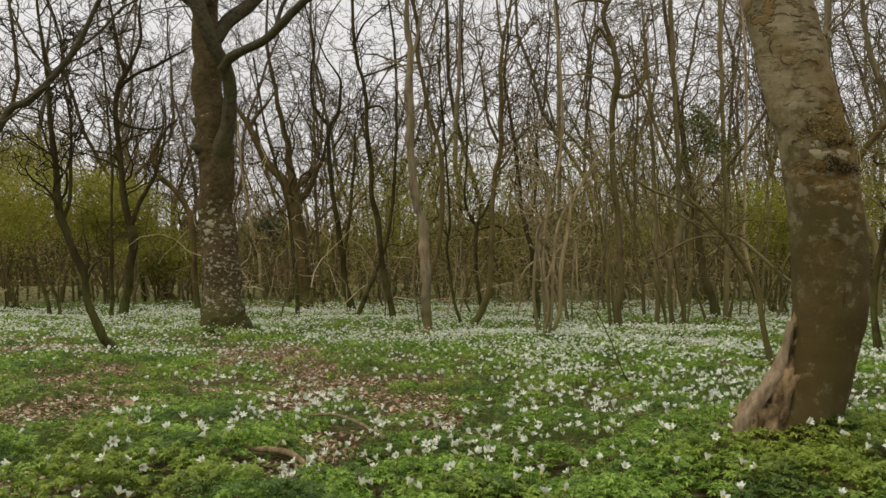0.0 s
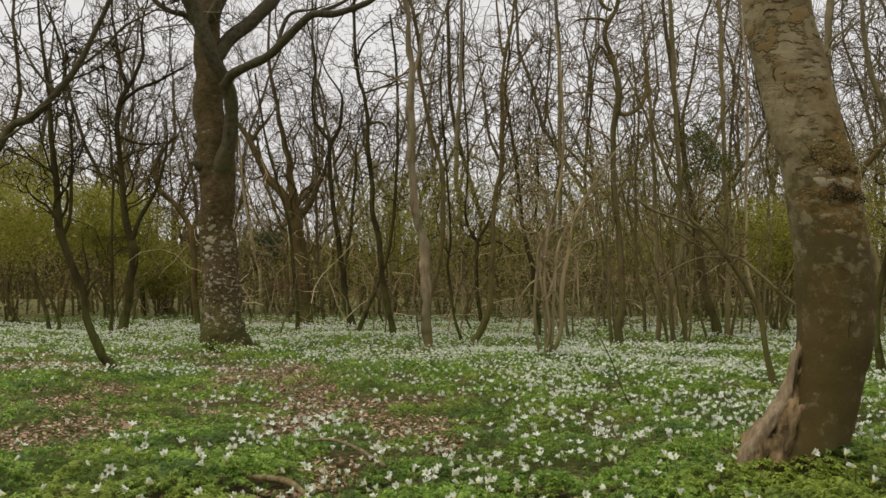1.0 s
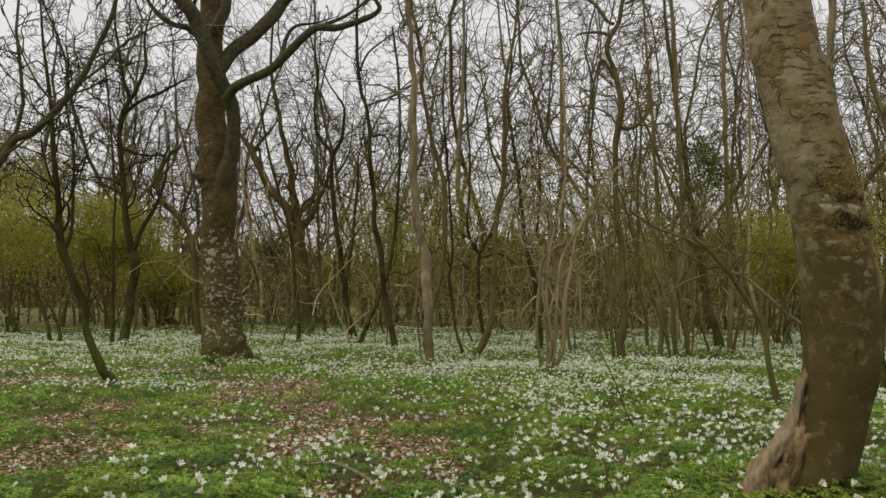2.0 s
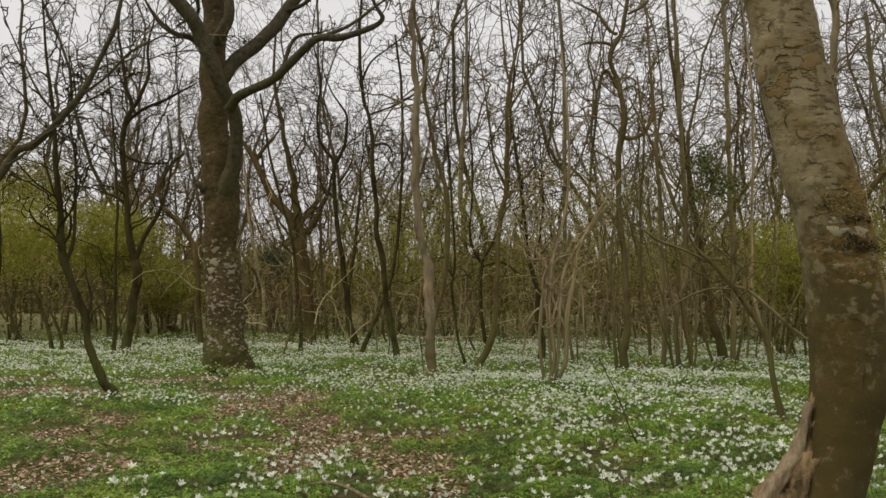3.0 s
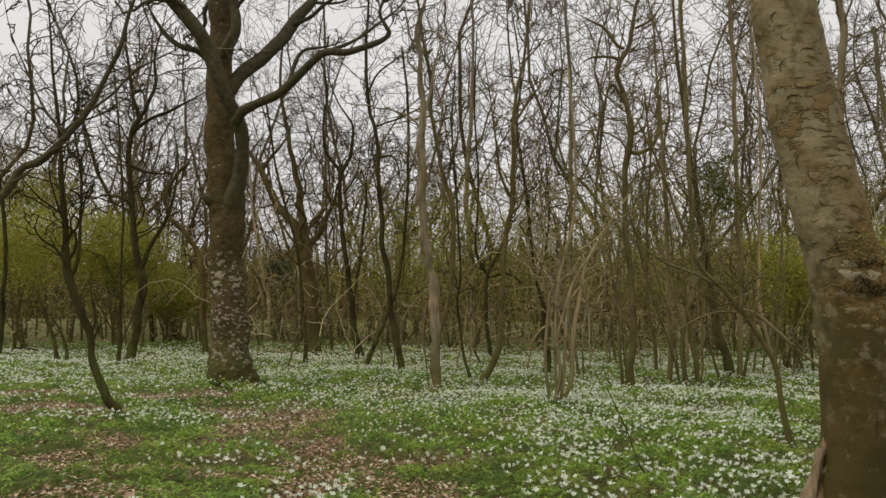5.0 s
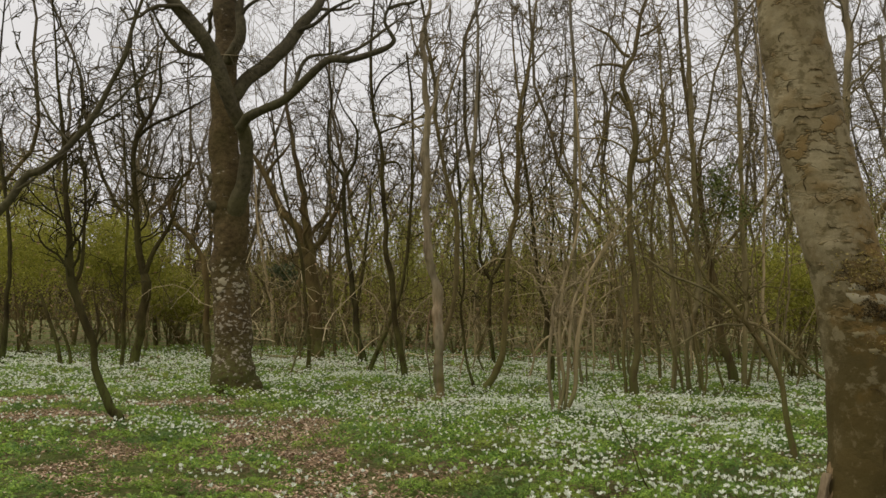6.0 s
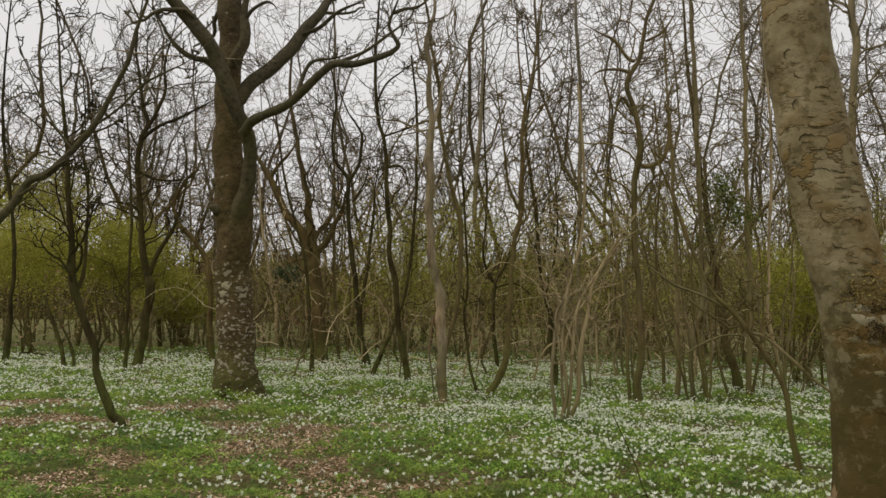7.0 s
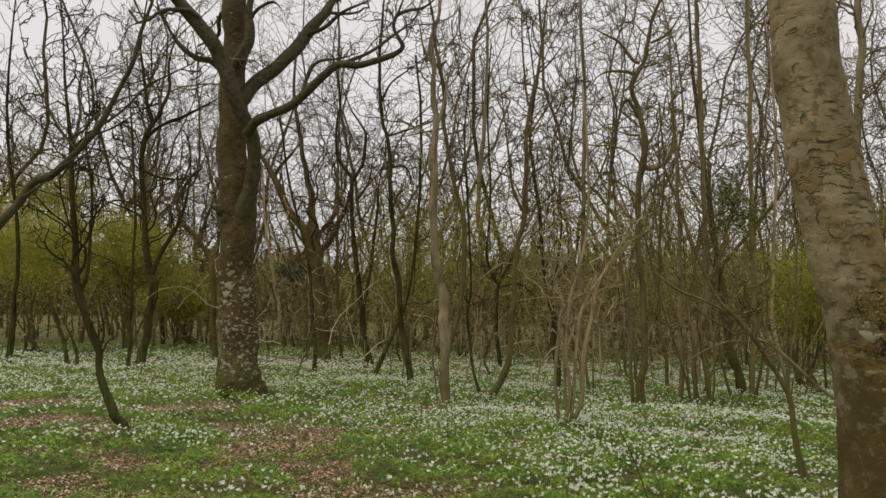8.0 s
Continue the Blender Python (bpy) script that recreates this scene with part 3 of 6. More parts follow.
tr = tree("young_tree", "slim curved grey-brown tree with broken top", bark_mid, [(-0.46, 9.6, 0.02, 0.031), (-0.46, 9.6, 0.38, 0.029), (-0.41, 9.6, 0.69, 0.026), (-0.32, 9.6, 1.01, 0.026), (-0.3, 9.6, 1.33, 0.029), (-0.29, 9.6, 1.97, 0.027), (-0.37, 9.6, 2.29, 0.025), (-0.46, 9.6, 2.56, 0.022), (-0.52, 9.6, 2.95, 0.022), (-0.57, 9.6, 3.17, 0.025), (-0.57, 9.6, 3.48, 0.023), (-0.61, 9.6, 3.81, 0.023), (-0.68, 9.6, 4.04, 0.018), (-0.7, 9.6, 4.28, 0.015), (-0.74, 9.6, 4.48, 0.012), (-0.8, 9.6, 4.82, 0.007)], sides=10)
limb(tr, bark_mid, [(-0.61, 9.6, 3.81, 0.02), (-0.57, 9.6, 3.85, 0.018), (-0.54, 9.6, 3.88, 0.01)])
limb(tr, bark_mid, [(-0.48, 9.6, 3.19, 0.012), (-0.34, 9.6, 3.61, 0.012), (-0.22, 9.6, 4.07, 0.01), (-0.1, 9.6, 4.61, 0.007)])
limb(tr, bark_mid, [(-0.54, 9.6, 3.09, 0.015), (-0.85, 9.6, 3.02, 0.01), (-1.12, 9.6, 2.96, 0.007)])
limb(tr, bark_mid, [(-0.54, 9.6, 3.24, 0.012), (-0.85, 9.6, 3.1, 0.01), (-1.11, 9.6, 3.04, 0.007)])
limb(tr, bark_mid, [(-0.52, 9.6, 3.01, 0.012), (-0.33, 9.6, 3.08, 0.01), (-0.14, 9.6, 3.28, 0.007)])
crown(tr, bark_mid, 14, 10)
tr = tree("sapling", "thin leaning sapling stem", bark_dark, [(-0.09, 10.1, -0.01, 0.023), (-0.17, 10.1, 0.3, 0.017), (-0.23, 10.1, 0.62, 0.018), (-0.26, 10.1, 0.95, 0.015), (-0.23, 10.1, 1.22, 0.015), (-0.25, 10.1, 1.69, 0.013), (-0.29, 10.1, 2.37, 0.013), (-0.34, 10.1, 3.06, 0.011), (-0.3, 10.1, 3.76, 0.008)], sides=10)
crown(tr, bark_dark, 8, 11)
tr = tree("young_tree", "smooth brown young tree with swept foot", bark_mid, [(0.02, 9.95, -0, 0.054), (0.14, 9.95, 0.17, 0.042), (0.23, 9.95, 0.41, 0.038), (0.26, 9.95, 0.7, 0.032), (0.27, 9.95, 1.09, 0.03), (0.3, 9.95, 1.49, 0.03), (0.32, 9.95, 1.83, 0.028), (0.38, 9.95, 2.02, 0.028), (0.4, 9.95, 2.36, 0.03), (0.41, 9.95, 2.63, 0.026), (0.4, 9.95, 3.17, 0.023), (0.44, 9.95, 3.51, 0.02), (0.52, 9.95, 3.85, 0.018), (0.56, 9.95, 4.2, 0.016), (0.62, 9.95, 4.76, 0.013), (0.67, 9.95, 5.39, 0.008)], sides=10)
limb(tr, bark_mid, [(0.36, 9.95, 2.19, 0.02), (0.24, 9.95, 2.49, 0.018), (0.2, 9.95, 2.83, 0.015), (0.12, 9.95, 3.37, 0.013), (-0.02, 9.95, 4.34, 0.008)])
limb(tr, bark_mid, [(0.41, 9.95, 3.44, 0.015), (0.34, 9.95, 4.06, 0.013), (0.3, 9.95, 4.76, 0.011)])
limb(tr, bark_mid, [(0.48, 9.95, 3.79, 0.011), (0.68, 9.95, 3.99, 0.011), (0.9, 9.95, 4.34, 0.008)])
limb(tr, bark_mid, [(0.39, 9.95, 3.03, 0.013), (0.65, 9.95, 3.44, 0.011), (0.85, 9.95, 3.72, 0.008)])
crown(tr, bark_mid, 22, 12)
tr = tree("young_tree", "dark crooked understorey tree", bark_dark, [(0.18, 15.34, -0.04, 0.038), (0.11, 15.34, 0.56, 0.035), (0.07, 15.34, 1.06, 0.035), (0.07, 15.34, 1.37, 0.039), (0.08, 15.34, 1.53, 0.035), (-0.02, 15.34, 1.68, 0.027), (-0.11, 15.34, 1.99, 0.024), (-0.08, 15.34, 2.6, 0.019), (-0.07, 15.34, 3.33, 0.019), (-0.15, 15.34, 4.69, 0.015), (-0.11, 15.34, 5.97, 0.012)], sides=10)
limb(tr, bark_dark, [(0.09, 15.34, 1.53, 0.032), (0.24, 15.34, 1.79, 0.027), (0.39, 15.34, 2.04, 0.024), (0.58, 15.34, 2.2, 0.015)])
limb(tr, bark_dark, [(0.11, 15.34, 1.45, 0.019), (0.45, 15.34, 1.53, 0.019), (0.7, 15.34, 1.39, 0.015), (0.85, 15.34, 1.29, 0.011)])
crown(tr, bark_dark, 14, 13)
tr = tree("young_tree", "dark young tree with kinked stem", bark_dark, [(0.93, 11.9, 0.06, 0.05), (0.92, 11.9, 0.34, 0.042), (0.89, 11.9, 0.65, 0.039), (0.88, 11.9, 0.96, 0.036), (0.77, 11.9, 1.35, 0.03), (0.71, 11.9, 1.83, 0.027), (0.69, 11.9, 2.22, 0.027), (0.62, 11.9, 2.62, 0.024), (0.57, 11.9, 3.02, 0.021), (0.51, 11.9, 3.51, 0.016), (0.56, 11.9, 4.25, 0.012), (0.43, 11.9, 5.16, 0.009)], sides=10)
limb(tr, bark_dark, [(0.81, 11.9, 1.27, 0.018), (0.91, 11.9, 1.67, 0.018), (0.96, 11.9, 2.23, 0.015), (0.92, 11.9, 3.03, 0.012), (0.84, 11.9, 4, 0.009)])
crown(tr, bark_dark, 20, 14)
tr = tree("hazel_coppice", "clump of pale slender hazel rods from one stool", bark_pale, [(0.63, 6.8, 0.12, 0.0187), (0.67, 6.8, 0.33, 0.0148), (0.65, 6.8, 0.55, 0.0141), (0.63, 6.8, 0.77, 0.0145), (0.65, 6.8, 1.04, 0.0125), (0.71, 6.8, 1.3, 0.0103), (0.78, 6.8, 1.58, 0.0106), (0.79, 6.8, 2.12, 0.0095), (0.74, 6.8, 2.81, 0.0084)], sides=6)
limb(tr, bark_pale, [(0.59, 6.8, 0.13, 0.0156), (0.57, 6.8, 0.28, 0.0158), (0.55, 6.8, 0.5, 0.0143), (0.57, 6.8, 0.77, 0.0155), (0.62, 6.8, 0.97, 0.0133), (0.67, 6.8, 1.21, 0.0125), (0.66, 6.8, 1.67, 0.0133)])
limb(tr, bark_pale, [(0.69, 6.8, 0.13, 0.018), (0.76, 6.8, 0.33, 0.0195), (0.76, 6.8, 0.55, 0.0196), (0.79, 6.8, 0.77, 0.018), (0.83, 6.8, 0.95, 0.016), (0.88, 6.8, 1.22, 0.017), (1.02, 6.8, 1.49, 0.0144), (1.22, 6.8, 1.78, 0.0133)])
limb(tr, bark_pale, [(0.67, 6.8, 0.12, 0.0144), (0.7, 6.8, 0.37, 0.0132), (0.71, 6.8, 0.68, 0.0143), (0.76, 6.8, 1.03, 0.0124), (0.95, 6.8, 1.35, 0.0133), (1.09, 6.8, 1.54, 0.0125), (1.28, 6.8, 1.67, 0.0095)])
limb(tr, bark_pale, [(0.65, 6.8, 0.12, 0.012), (0.62, 6.8, 0.59, 0.0107), (0.58, 6.8, 0.95, 0.0118), (0.72, 6.8, 1.12, 0.013), (0.89, 6.8, 1.17, 0.0123), (1.06, 6.8, 1.26, 0.0095)])
limb(tr, bark_pale, [(0.63, 6.8, 0.75, 0.0096), (0.52, 6.8, 0.7, 0.01), (0.43, 6.8, 0.58, 0.0083), (0.39, 6.8, 0.54, 0.0057)])
limb(tr, bark_pale, [(0.83, 6.8, 0.95, 0.0096), (0.89, 6.8, 0.86, 0.01), (0.9, 6.8, 0.6, 0.0083), (0.9, 6.8, 0.38, 0.0095)])
crown(tr, bark_pale, 14, 15)
tr = tree("old_hawthorn", "gnarled twisting hawthorn with rough split trunk", bark_mid, [(1.68, 9.45, 0, 0.063), (1.65, 9.45, 0.23, 0.045), (1.7, 9.45, 0.5, 0.04), (1.68, 9.45, 0.87, 0.035), (1.67, 9.45, 1.24, 0.034), (1.63, 9.45, 1.67, 0.031), (1.63, 9.45, 1.99, 0.031), (1.63, 9.45, 2.43, 0.034), (1.68, 9.45, 2.69, 0.039), (1.68, 9.45, 3, 0.031), (1.63, 9.45, 3.26, 0.029), (1.55, 9.45, 3.49, 0.027), (1.57, 9.45, 3.65, 0.027), (1.68, 9.45, 3.84, 0.025), (1.72, 9.45, 4.04, 0.025), (1.75, 9.45, 4.3, 0.019), (1.85, 9.45, 4.56, 0.017), (1.97, 9.45, 5.02, 0.01)], sides=10)
limb(tr, bark_mid, [(1.7, 9.45, 2.62, 0.029), (1.81, 9.45, 2.63, 0.027), (1.93, 9.45, 2.7, 0.024), (2, 9.45, 2.88, 0.024), (2.01, 9.45, 3.19, 0.022), (1.97, 9.45, 3.35, 0.017), (2.13, 9.45, 3.65, 0.012)])
limb(tr, bark_mid, [(1.57, 9.45, 3.68, 0.022), (1.47, 9.45, 3.72, 0.019), (1.26, 9.45, 3.71, 0.017), (1.13, 9.45, 3.63, 0.01)])
limb(tr, bark_mid, [(1.63, 9.45, 3.81, 0.022), (1.55, 9.45, 3.85, 0.019), (1.41, 9.45, 4.04, 0.019), (1.25, 9.45, 4.13, 0.017), (1.03, 9.45, 4.26, 0.01)])
limb(tr, bark_mid, [(1.58, 9.45, 0.06, 0.021), (1.55, 9.45, 0.5, 0.019), (1.56, 9.45, 0.87, 0.016), (1.5, 9.45, 1.11, 0.014), (1.45, 9.45, 1.48, 0.012), (1.36, 9.45, 1.99, 0.01)])
limb(tr, bark_mid, [(1.62, 9.45, 3.19, 0.019), (1.47, 9.45, 3.39, 0.017), (1.35, 9.45, 2.93, 0.012), (1.29, 9.45, 2.43, 0.01)])
limb(tr, bark_mid, [(1.75, 9.45, 4.04, 0.017), (1.94, 9.45, 4.16, 0.015), (2.12, 9.45, 4.43, 0.01)])
crown(tr, bark_mid, 30, 16)
tr = tree("pole_tree", "thin straight pole tree", bark_mid, [(2.37, 11.62, 0.06, 0.026), (2.37, 11.62, 0.39, 0.023), (2.28, 11.62, 0.84, 0.02), (2.26, 11.62, 1.45, 0.021), (2.28, 11.62, 2.21, 0.018), (2.33, 11.62, 2.99, 0.015), (2.25, 11.62, 3.93, 0.012)], sides=10)
crown(tr, bark_mid, 10, 17)
tr = tree("pole_tree", "thin straight grey pole tree", bark_grey, [(2.33, 10.47, 0.06, 0.031), (2.32, 10.47, 0.72, 0.029), (2.3, 10.47, 1.4, 0.026), (2.28, 10.47, 2.1, 0.024), (2.25, 10.47, 2.79, 0.021), (2.2, 10.47, 3.64, 0.016), (2.14, 10.47, 4.64, 0.011)], sides=10)
crown(tr, bark_grey, 14, 18)
tr = tree("pole_tree", "grey pole tree wrapped with dark ivy", bark_grey, [(2.44, 10.22, 0.06, 0.033), (2.42, 10.22, 0.47, 0.028), (2.44, 10.22, 0.8, 0.028), (2.53, 10.22, 1.07, 0.028), (2.55, 10.22, 1.4, 0.026), (2.53, 10.22, 2.07, 0.028), (2.49, 10.22, 2.89, 0.029), (2.47, 10.22, 3.71, 0.029), (2.44, 10.22, 4.55, 0.024), (2.41, 10.22, 5.41, 0.016)], sides=10)
crown(tr, bark_grey, 16, 19)
tr = tree("leaning_tree", "leaning tree with rough reddish-brown trunk", bark_rough, [(3.34, 11.58, 0.06, 0.075), (3.25, 11.58, 0.42, 0.058), (3.15, 11.58, 0.86, 0.052), (3.08, 11.58, 1.31, 0.047), (3.01, 11.58, 1.84, 0.041), (2.93, 11.58, 2.38, 0.038), (2.83, 11.58, 3.3, 0.032), (2.7, 11.58, 4.4, 0.024), (2.63, 11.58, 5.36, 0.015)], sides=10)
crown(tr, bark_rough, 16, 20)
tr = tree("pole_tree", "straight grey-green pole tree", bark_grey, [(3.19, 10.58, 0.06, 0.039), (3.2, 10.58, 0.46, 0.032), (3.2, 10.58, 1.08, 0.032), (3.2, 10.58, 1.77, 0.032), (3.18, 10.58, 2.47, 0.029), (3.18, 10.58, 3.17, 0.03), (3.17, 10.58, 3.88, 0.027), (3.14, 10.58, 4.61, 0.025), (3.12, 10.58, 5.2, 0.022), (3.09, 10.58, 6.08, 0.014)], sides=10)
crown(tr, bark_grey, 18, 21)
tr = tree("pole_tree", "pale leaning forked stem", bark_pale, [(3.73, 10.89, 0.06, 0.027), (3.66, 10.89, 0.39, 0.024), (3.58, 10.89, 0.74, 0.024), (3.5, 10.89, 1.12, 0.027), (3.53, 10.89, 1.44, 0.019), (3.54, 10.89, 2.01, 0.017), (3.58, 10.89, 2.88, 0.017), (3.54, 10.89, 3.97, 0.014), (3.44, 10.89, 4.94, 0.008)], sides=10)
crown(tr, bark_pale, 14, 22)
tr = tree("sapling", "bent near sapling with forked arching branches", bark_mid, [(1.86, 5.15, 0.09, 0.022), (1.84, 5.15, 0.23, 0.0175), (1.82, 5.15, 0.36, 0.0172), (1.8, 5.15, 0.49, 0.0168), (1.77, 5.15, 0.57, 0.0149), (1.71, 5.15, 0.68, 0.0156), (1.64, 5.15, 0.79, 0.0149), (1.58, 5.15, 0.87, 0.0155), (1.48, 5.15, 0.99, 0.0161), (1.37, 5.15, 1.1, 0.0101), (1.29, 5.15, 1.26, 0.0105), (1.24, 5.15, 1.37, 0.0108), (1.18, 5.15, 1.57, 0.0112), (1.12, 5.15, 1.74, 0.0077), (0.99, 5.15, 2.01, 0.004)], sides=10)
limb(tr, bark_grey, [(1.57, 5.15, 0.86, 0.0117), (1.68, 5.15, 0.83, 0.011), (1.81, 5.15, 0.72, 0.0117), (1.93, 5.15, 0.61, 0.0123), (2.05, 5.15, 0.52, 0.013), (2.21, 5.15, 0.39, 0.0085)])
limb(tr, bark_grey, [(1.48, 5.15, 0.99, 0.0104), (1.32, 5.15, 1.07, 0.0084), (1.16, 5.15, 1.13, 0.009), (1.06, 5.15, 1.2, 0.0096), (0.94, 5.15, 1.28, 0.0068)])
limb(tr, bark_grey, [(1.58, 5.15, 0.84, 0.0065), (1.45, 5.15, 0.84, 0.007), (1.32, 5.15, 0.79, 0.006), (1.19, 5.15, 0.71, 0.0064), (1.13, 5.15, 0.7, 0.0034)])
crown(tr, bark_mid, 5, 23)
tr = tree("young_tree", "dark upright young tree at wood edge", bark_dark, [(-8.27, 14.22, 0.06, 0.065), (-8.25, 14.22, 0.76, 0.04), (-8.24, 14.22, 1.35, 0.037), (-8.26, 14.22, 2.14, 0.033), (-8.34, 14.22, 2.63, 0.029), (-8.48, 14.22, 3.33, 0.03), (-8.59, 14.22, 4.14, 0.026), (-8.62, 14.22, 5.16, 0.019), (-8.58, 14.22, 6.4, 0.012)], sides=10)
crown(tr, bark_dark, 16, 24)
tr = tree("young_tree", "dark upright young tree", bark_dark, [(-6.64, 13.1, -0.04, 0.04), (-6.76, 13.1, 0.42, 0.03), (-6.9, 13.1, 0.77, 0.027), (-7.05, 13.1, 1.13, 0.02)], sides=10)
limb(tr, bark_dark, [(-6.49, 13.1, -0.02, 0.03), (-6.61, 13.1, 0.42, 0.023), (-6.8, 13.1, 0.77, 0.017)])
crown(tr, bark_dark, 5, 25)
tr = tree("pole_tree", "short dark stem among shrubs", bark_dark, [(-5.69, 13.16, 0.06, 0.037), (-5.71, 13.16, 0.46, 0.034), (-5.71, 13.16, 1, 0.027), (-5.71, 13.16, 1.54, 0.02), (-5.72, 13.16, 2.44, 0.021), (-5.82, 13.16, 3.63, 0.017), (-6, 13.16, 5.04, 0.011)], sides=10)
crown(tr, bark_dark, 10, 26)
tr = tree("fallen_tree", "dark mossy leaning trunk", bark_rough, [(-8.49, 23.59, -0.04, 0.132), (-8.88, 23.59, 0.46, 0.108), (-9.19, 23.59, 0.9, 0.096), (-9.47, 23.59, 1.41, 0.073), (-9.75, 23.59, 2.05, 0.055)], sides=10)
crown(tr, bark_rough, 4, 27)
tr = tree("young_tree", "dark crooked tree behind the beech", bark_rough, [(-5.34, 16.23, -0.04, 0.066), (-5.42, 16.23, 0.62, 0.062), (-5.38, 16.23, 1.06, 0.049), (-5.47, 16.23, 1.61, 0.059), (-5.61, 16.23, 2.05, 0.049), (-5.86, 16.23, 2.38, 0.05), (-6.1, 16.23, 2.65, 0.046), (-6.23, 16.23, 3.04, 0.038), (-6.02, 16.23, 3.5, 0.03), (-5.75, 16.23, 3.72, 0.026)], sides=10)
crown(tr, bark_rough, 10, 28)
tr = tree("birch_tree", "thin pale bent birch stem", bark_pale, [(-5.2, 20.66, -0.04, 0.052), (-5.24, 20.66, 0.58, 0.047), (-5.27, 20.66, 1.07, 0.047), (-5.4, 20.66, 1.48, 0.043), (-5.56, 20.66, 2.39, 0.032), (-5.7, 20.66, 3.1, 0.027), (-5.83, 20.66, 4.53, 0.022)], sides=10)
crown(tr, bark_pale, 8, 29)
tr = tree("pole_tree", "grey stem with curved neck", bark_mid, [(-4.15, 18.9, -0.04, 0.067), (-4.21, 18.9, 0.62, 0.057), (-4.22, 18.9, 1.25, 0.053), (-4.19, 18.9, 1.77, 0.039), (-4.4, 18.9, 2.27, 0.034), (-4.62, 18.9, 2.91, 0.029), (-4.85, 18.9, 3.82, 0.02)], sides=10)
crown(tr, bark_mid, 8, 30)
tr = tree("pole_tree", "tall grey pole tree", bark_mid, [(-3.09, 17.48, -0.04, 0.035), (-3.16, 17.48, 0.89, 0.035), (-3.26, 17.48, 1.82, 0.031), (-3.27, 17.48, 2.78, 0.028), (-3.31, 17.48, 4.58, 0.023), (-3.25, 17.48, 6.41, 0.013)], sides=10)
crown(tr, bark_mid, 7, 31)
tr = tree("pole_tree", "tall pale pole tree", bark_grey, [(-0.13, 19.35, -0.04, 0.058), (-0.21, 19.35, 0.98, 0.058), (-0.31, 19.35, 2.39, 0.055), (-0.37, 19.35, 3.96, 0.055), (-0.27, 19.35, 5.69, 0.045), (-0.25, 19.35, 7.3, 0.036), (-0.34, 19.35, 8.93, 0.026)], sides=10)
crown(tr, bark_grey, 16, 32)
tr = tree("pole_tree", "tall pale pole tree", bark_grey, [(1.73, 15.93, -0.04, 0.044), (1.67, 15.93, 1, 0.045), (1.66, 15.93, 2.16, 0.04), (1.67, 15.93, 3.44, 0.041), (1.67, 15.93, 4.85, 0.037), (1.6, 15.93, 6.38, 0.03), (1.52, 15.93, 7.73, 0.02)], sides=10)
crown(tr, bark_grey, 16, 33)
tr = tree("pole_tree", "tall grey pole tree behind the leaning trunk", bark_grey, [(5.87, 12.38, 0.06, 0.055), (5.82, 12.38, 1.08, 0.053), (5.37, 12.38, 2.11, 0.053), (5.22, 12.38, 2.93, 0.053), (5.21, 12.38, 3.83, 0.054), (5.25, 12.38, 4.58, 0.054), (5.28, 12.38, 5.17, 0.054), (5.21, 12.38, 5.68, 0.051), (5.14, 12.38, 6.7, 0.032)], sides=10)
crown(tr, bark_grey, 14, 34)
tr = tree("young_tree", "dark curving young tree", bark_dark, [(2.85, 5.9, 0.07, 0.033), (2.83, 5.9, 0.21, 0.028), (2.82, 5.9, 0.36, 0.026), (2.84, 5.9, 0.56, 0.024), (2.9, 5.9, 0.83, 0.021), (2.99, 5.9, 1.14, 0.018), (3.04, 5.9, 1.49, 0.013)], sides=10)
crown(tr, bark_dark, 8, 35)
tr = tree("pole_tree", "grey tree with swan neck", bark_grey, [(5.74, 10.71, 0.06, 0.043), (5.62, 10.71, 1.18, 0.041), (5.37, 10.71, 2.32, 0.041), (5.17, 10.71, 2.97, 0.039), (5.05, 10.71, 3.47, 0.033), (5, 10.71, 3.89, 0.03), (4.96, 10.71, 4.47, 0.022)], sides=10)
crown(tr, bark_grey, 14, 36)
tr = tree("leaning_tree", "bare leaning tree with one long limb reaching over flowers", bark_limb, [(-3.89, 5.75, -0.08, 0.072), (-3.87, 5.75, 0.15, 0.061), (-3.82, 5.75, 0.54, 0.052), (-3.75, 5.75, 0.93, 0.048), (-3.63, 5.75, 1.29, 0.042), (-3.5, 5.75, 1.43, 0.035), (-3.4, 5.75, 1.53, 0.032), (-3.29, 5.75, 1.65, 0.03), (-3.18, 5.75, 1.81, 0.028), (-3.06, 5.75, 1.86, 0.025), (-2.9, 5.75, 2.02, 0.024), (-2.73, 5.75, 2.22, 0.022), (-2.6, 5.75, 2.47, 0.018), (-2.51, 5.75, 2.67, 0.017), (-2.46, 5.75, 2.88, 0.014), (-2.39, 5.75, 3.12, 0.011), (-2.33, 5.75, 3.37, 0.006)], sides=14)
limb(tr, bark_limb, [(-2.88, 5.75, 2.04, 0.009), (-3.03, 5.75, 2.22, 0.008), (-3.18, 5.75, 2.5, 0.006), (-3.31, 5.75, 2.79, 0.005), (-3.39, 5.75, 3.12, 0.003)])
limb(tr, bark_limb, [(-2.77, 5.75, 2.18, 0.011), (-2.55, 5.75, 2.34, 0.009), (-2.4, 5.75, 2.5, 0.009), (-2.24, 5.75, 2.59, 0.008), (-2.04, 5.75, 2.7, 0.006), (-1.85, 5.75, 2.92, 0.005)])
limb(tr, bark_limb, [(-3.25, 5.75, 1.71, 0.013), (-3.17, 5.75, 1.76, 0.012), (-3.08, 5.75, 1.83, 0.012)])
limb(tr, bark_limb, [(-3.17, 5.75, 1.77, 0.006), (-3.01, 5.75, 1.72, 0.005), (-2.88, 5.75, 1.68, 0.003)])
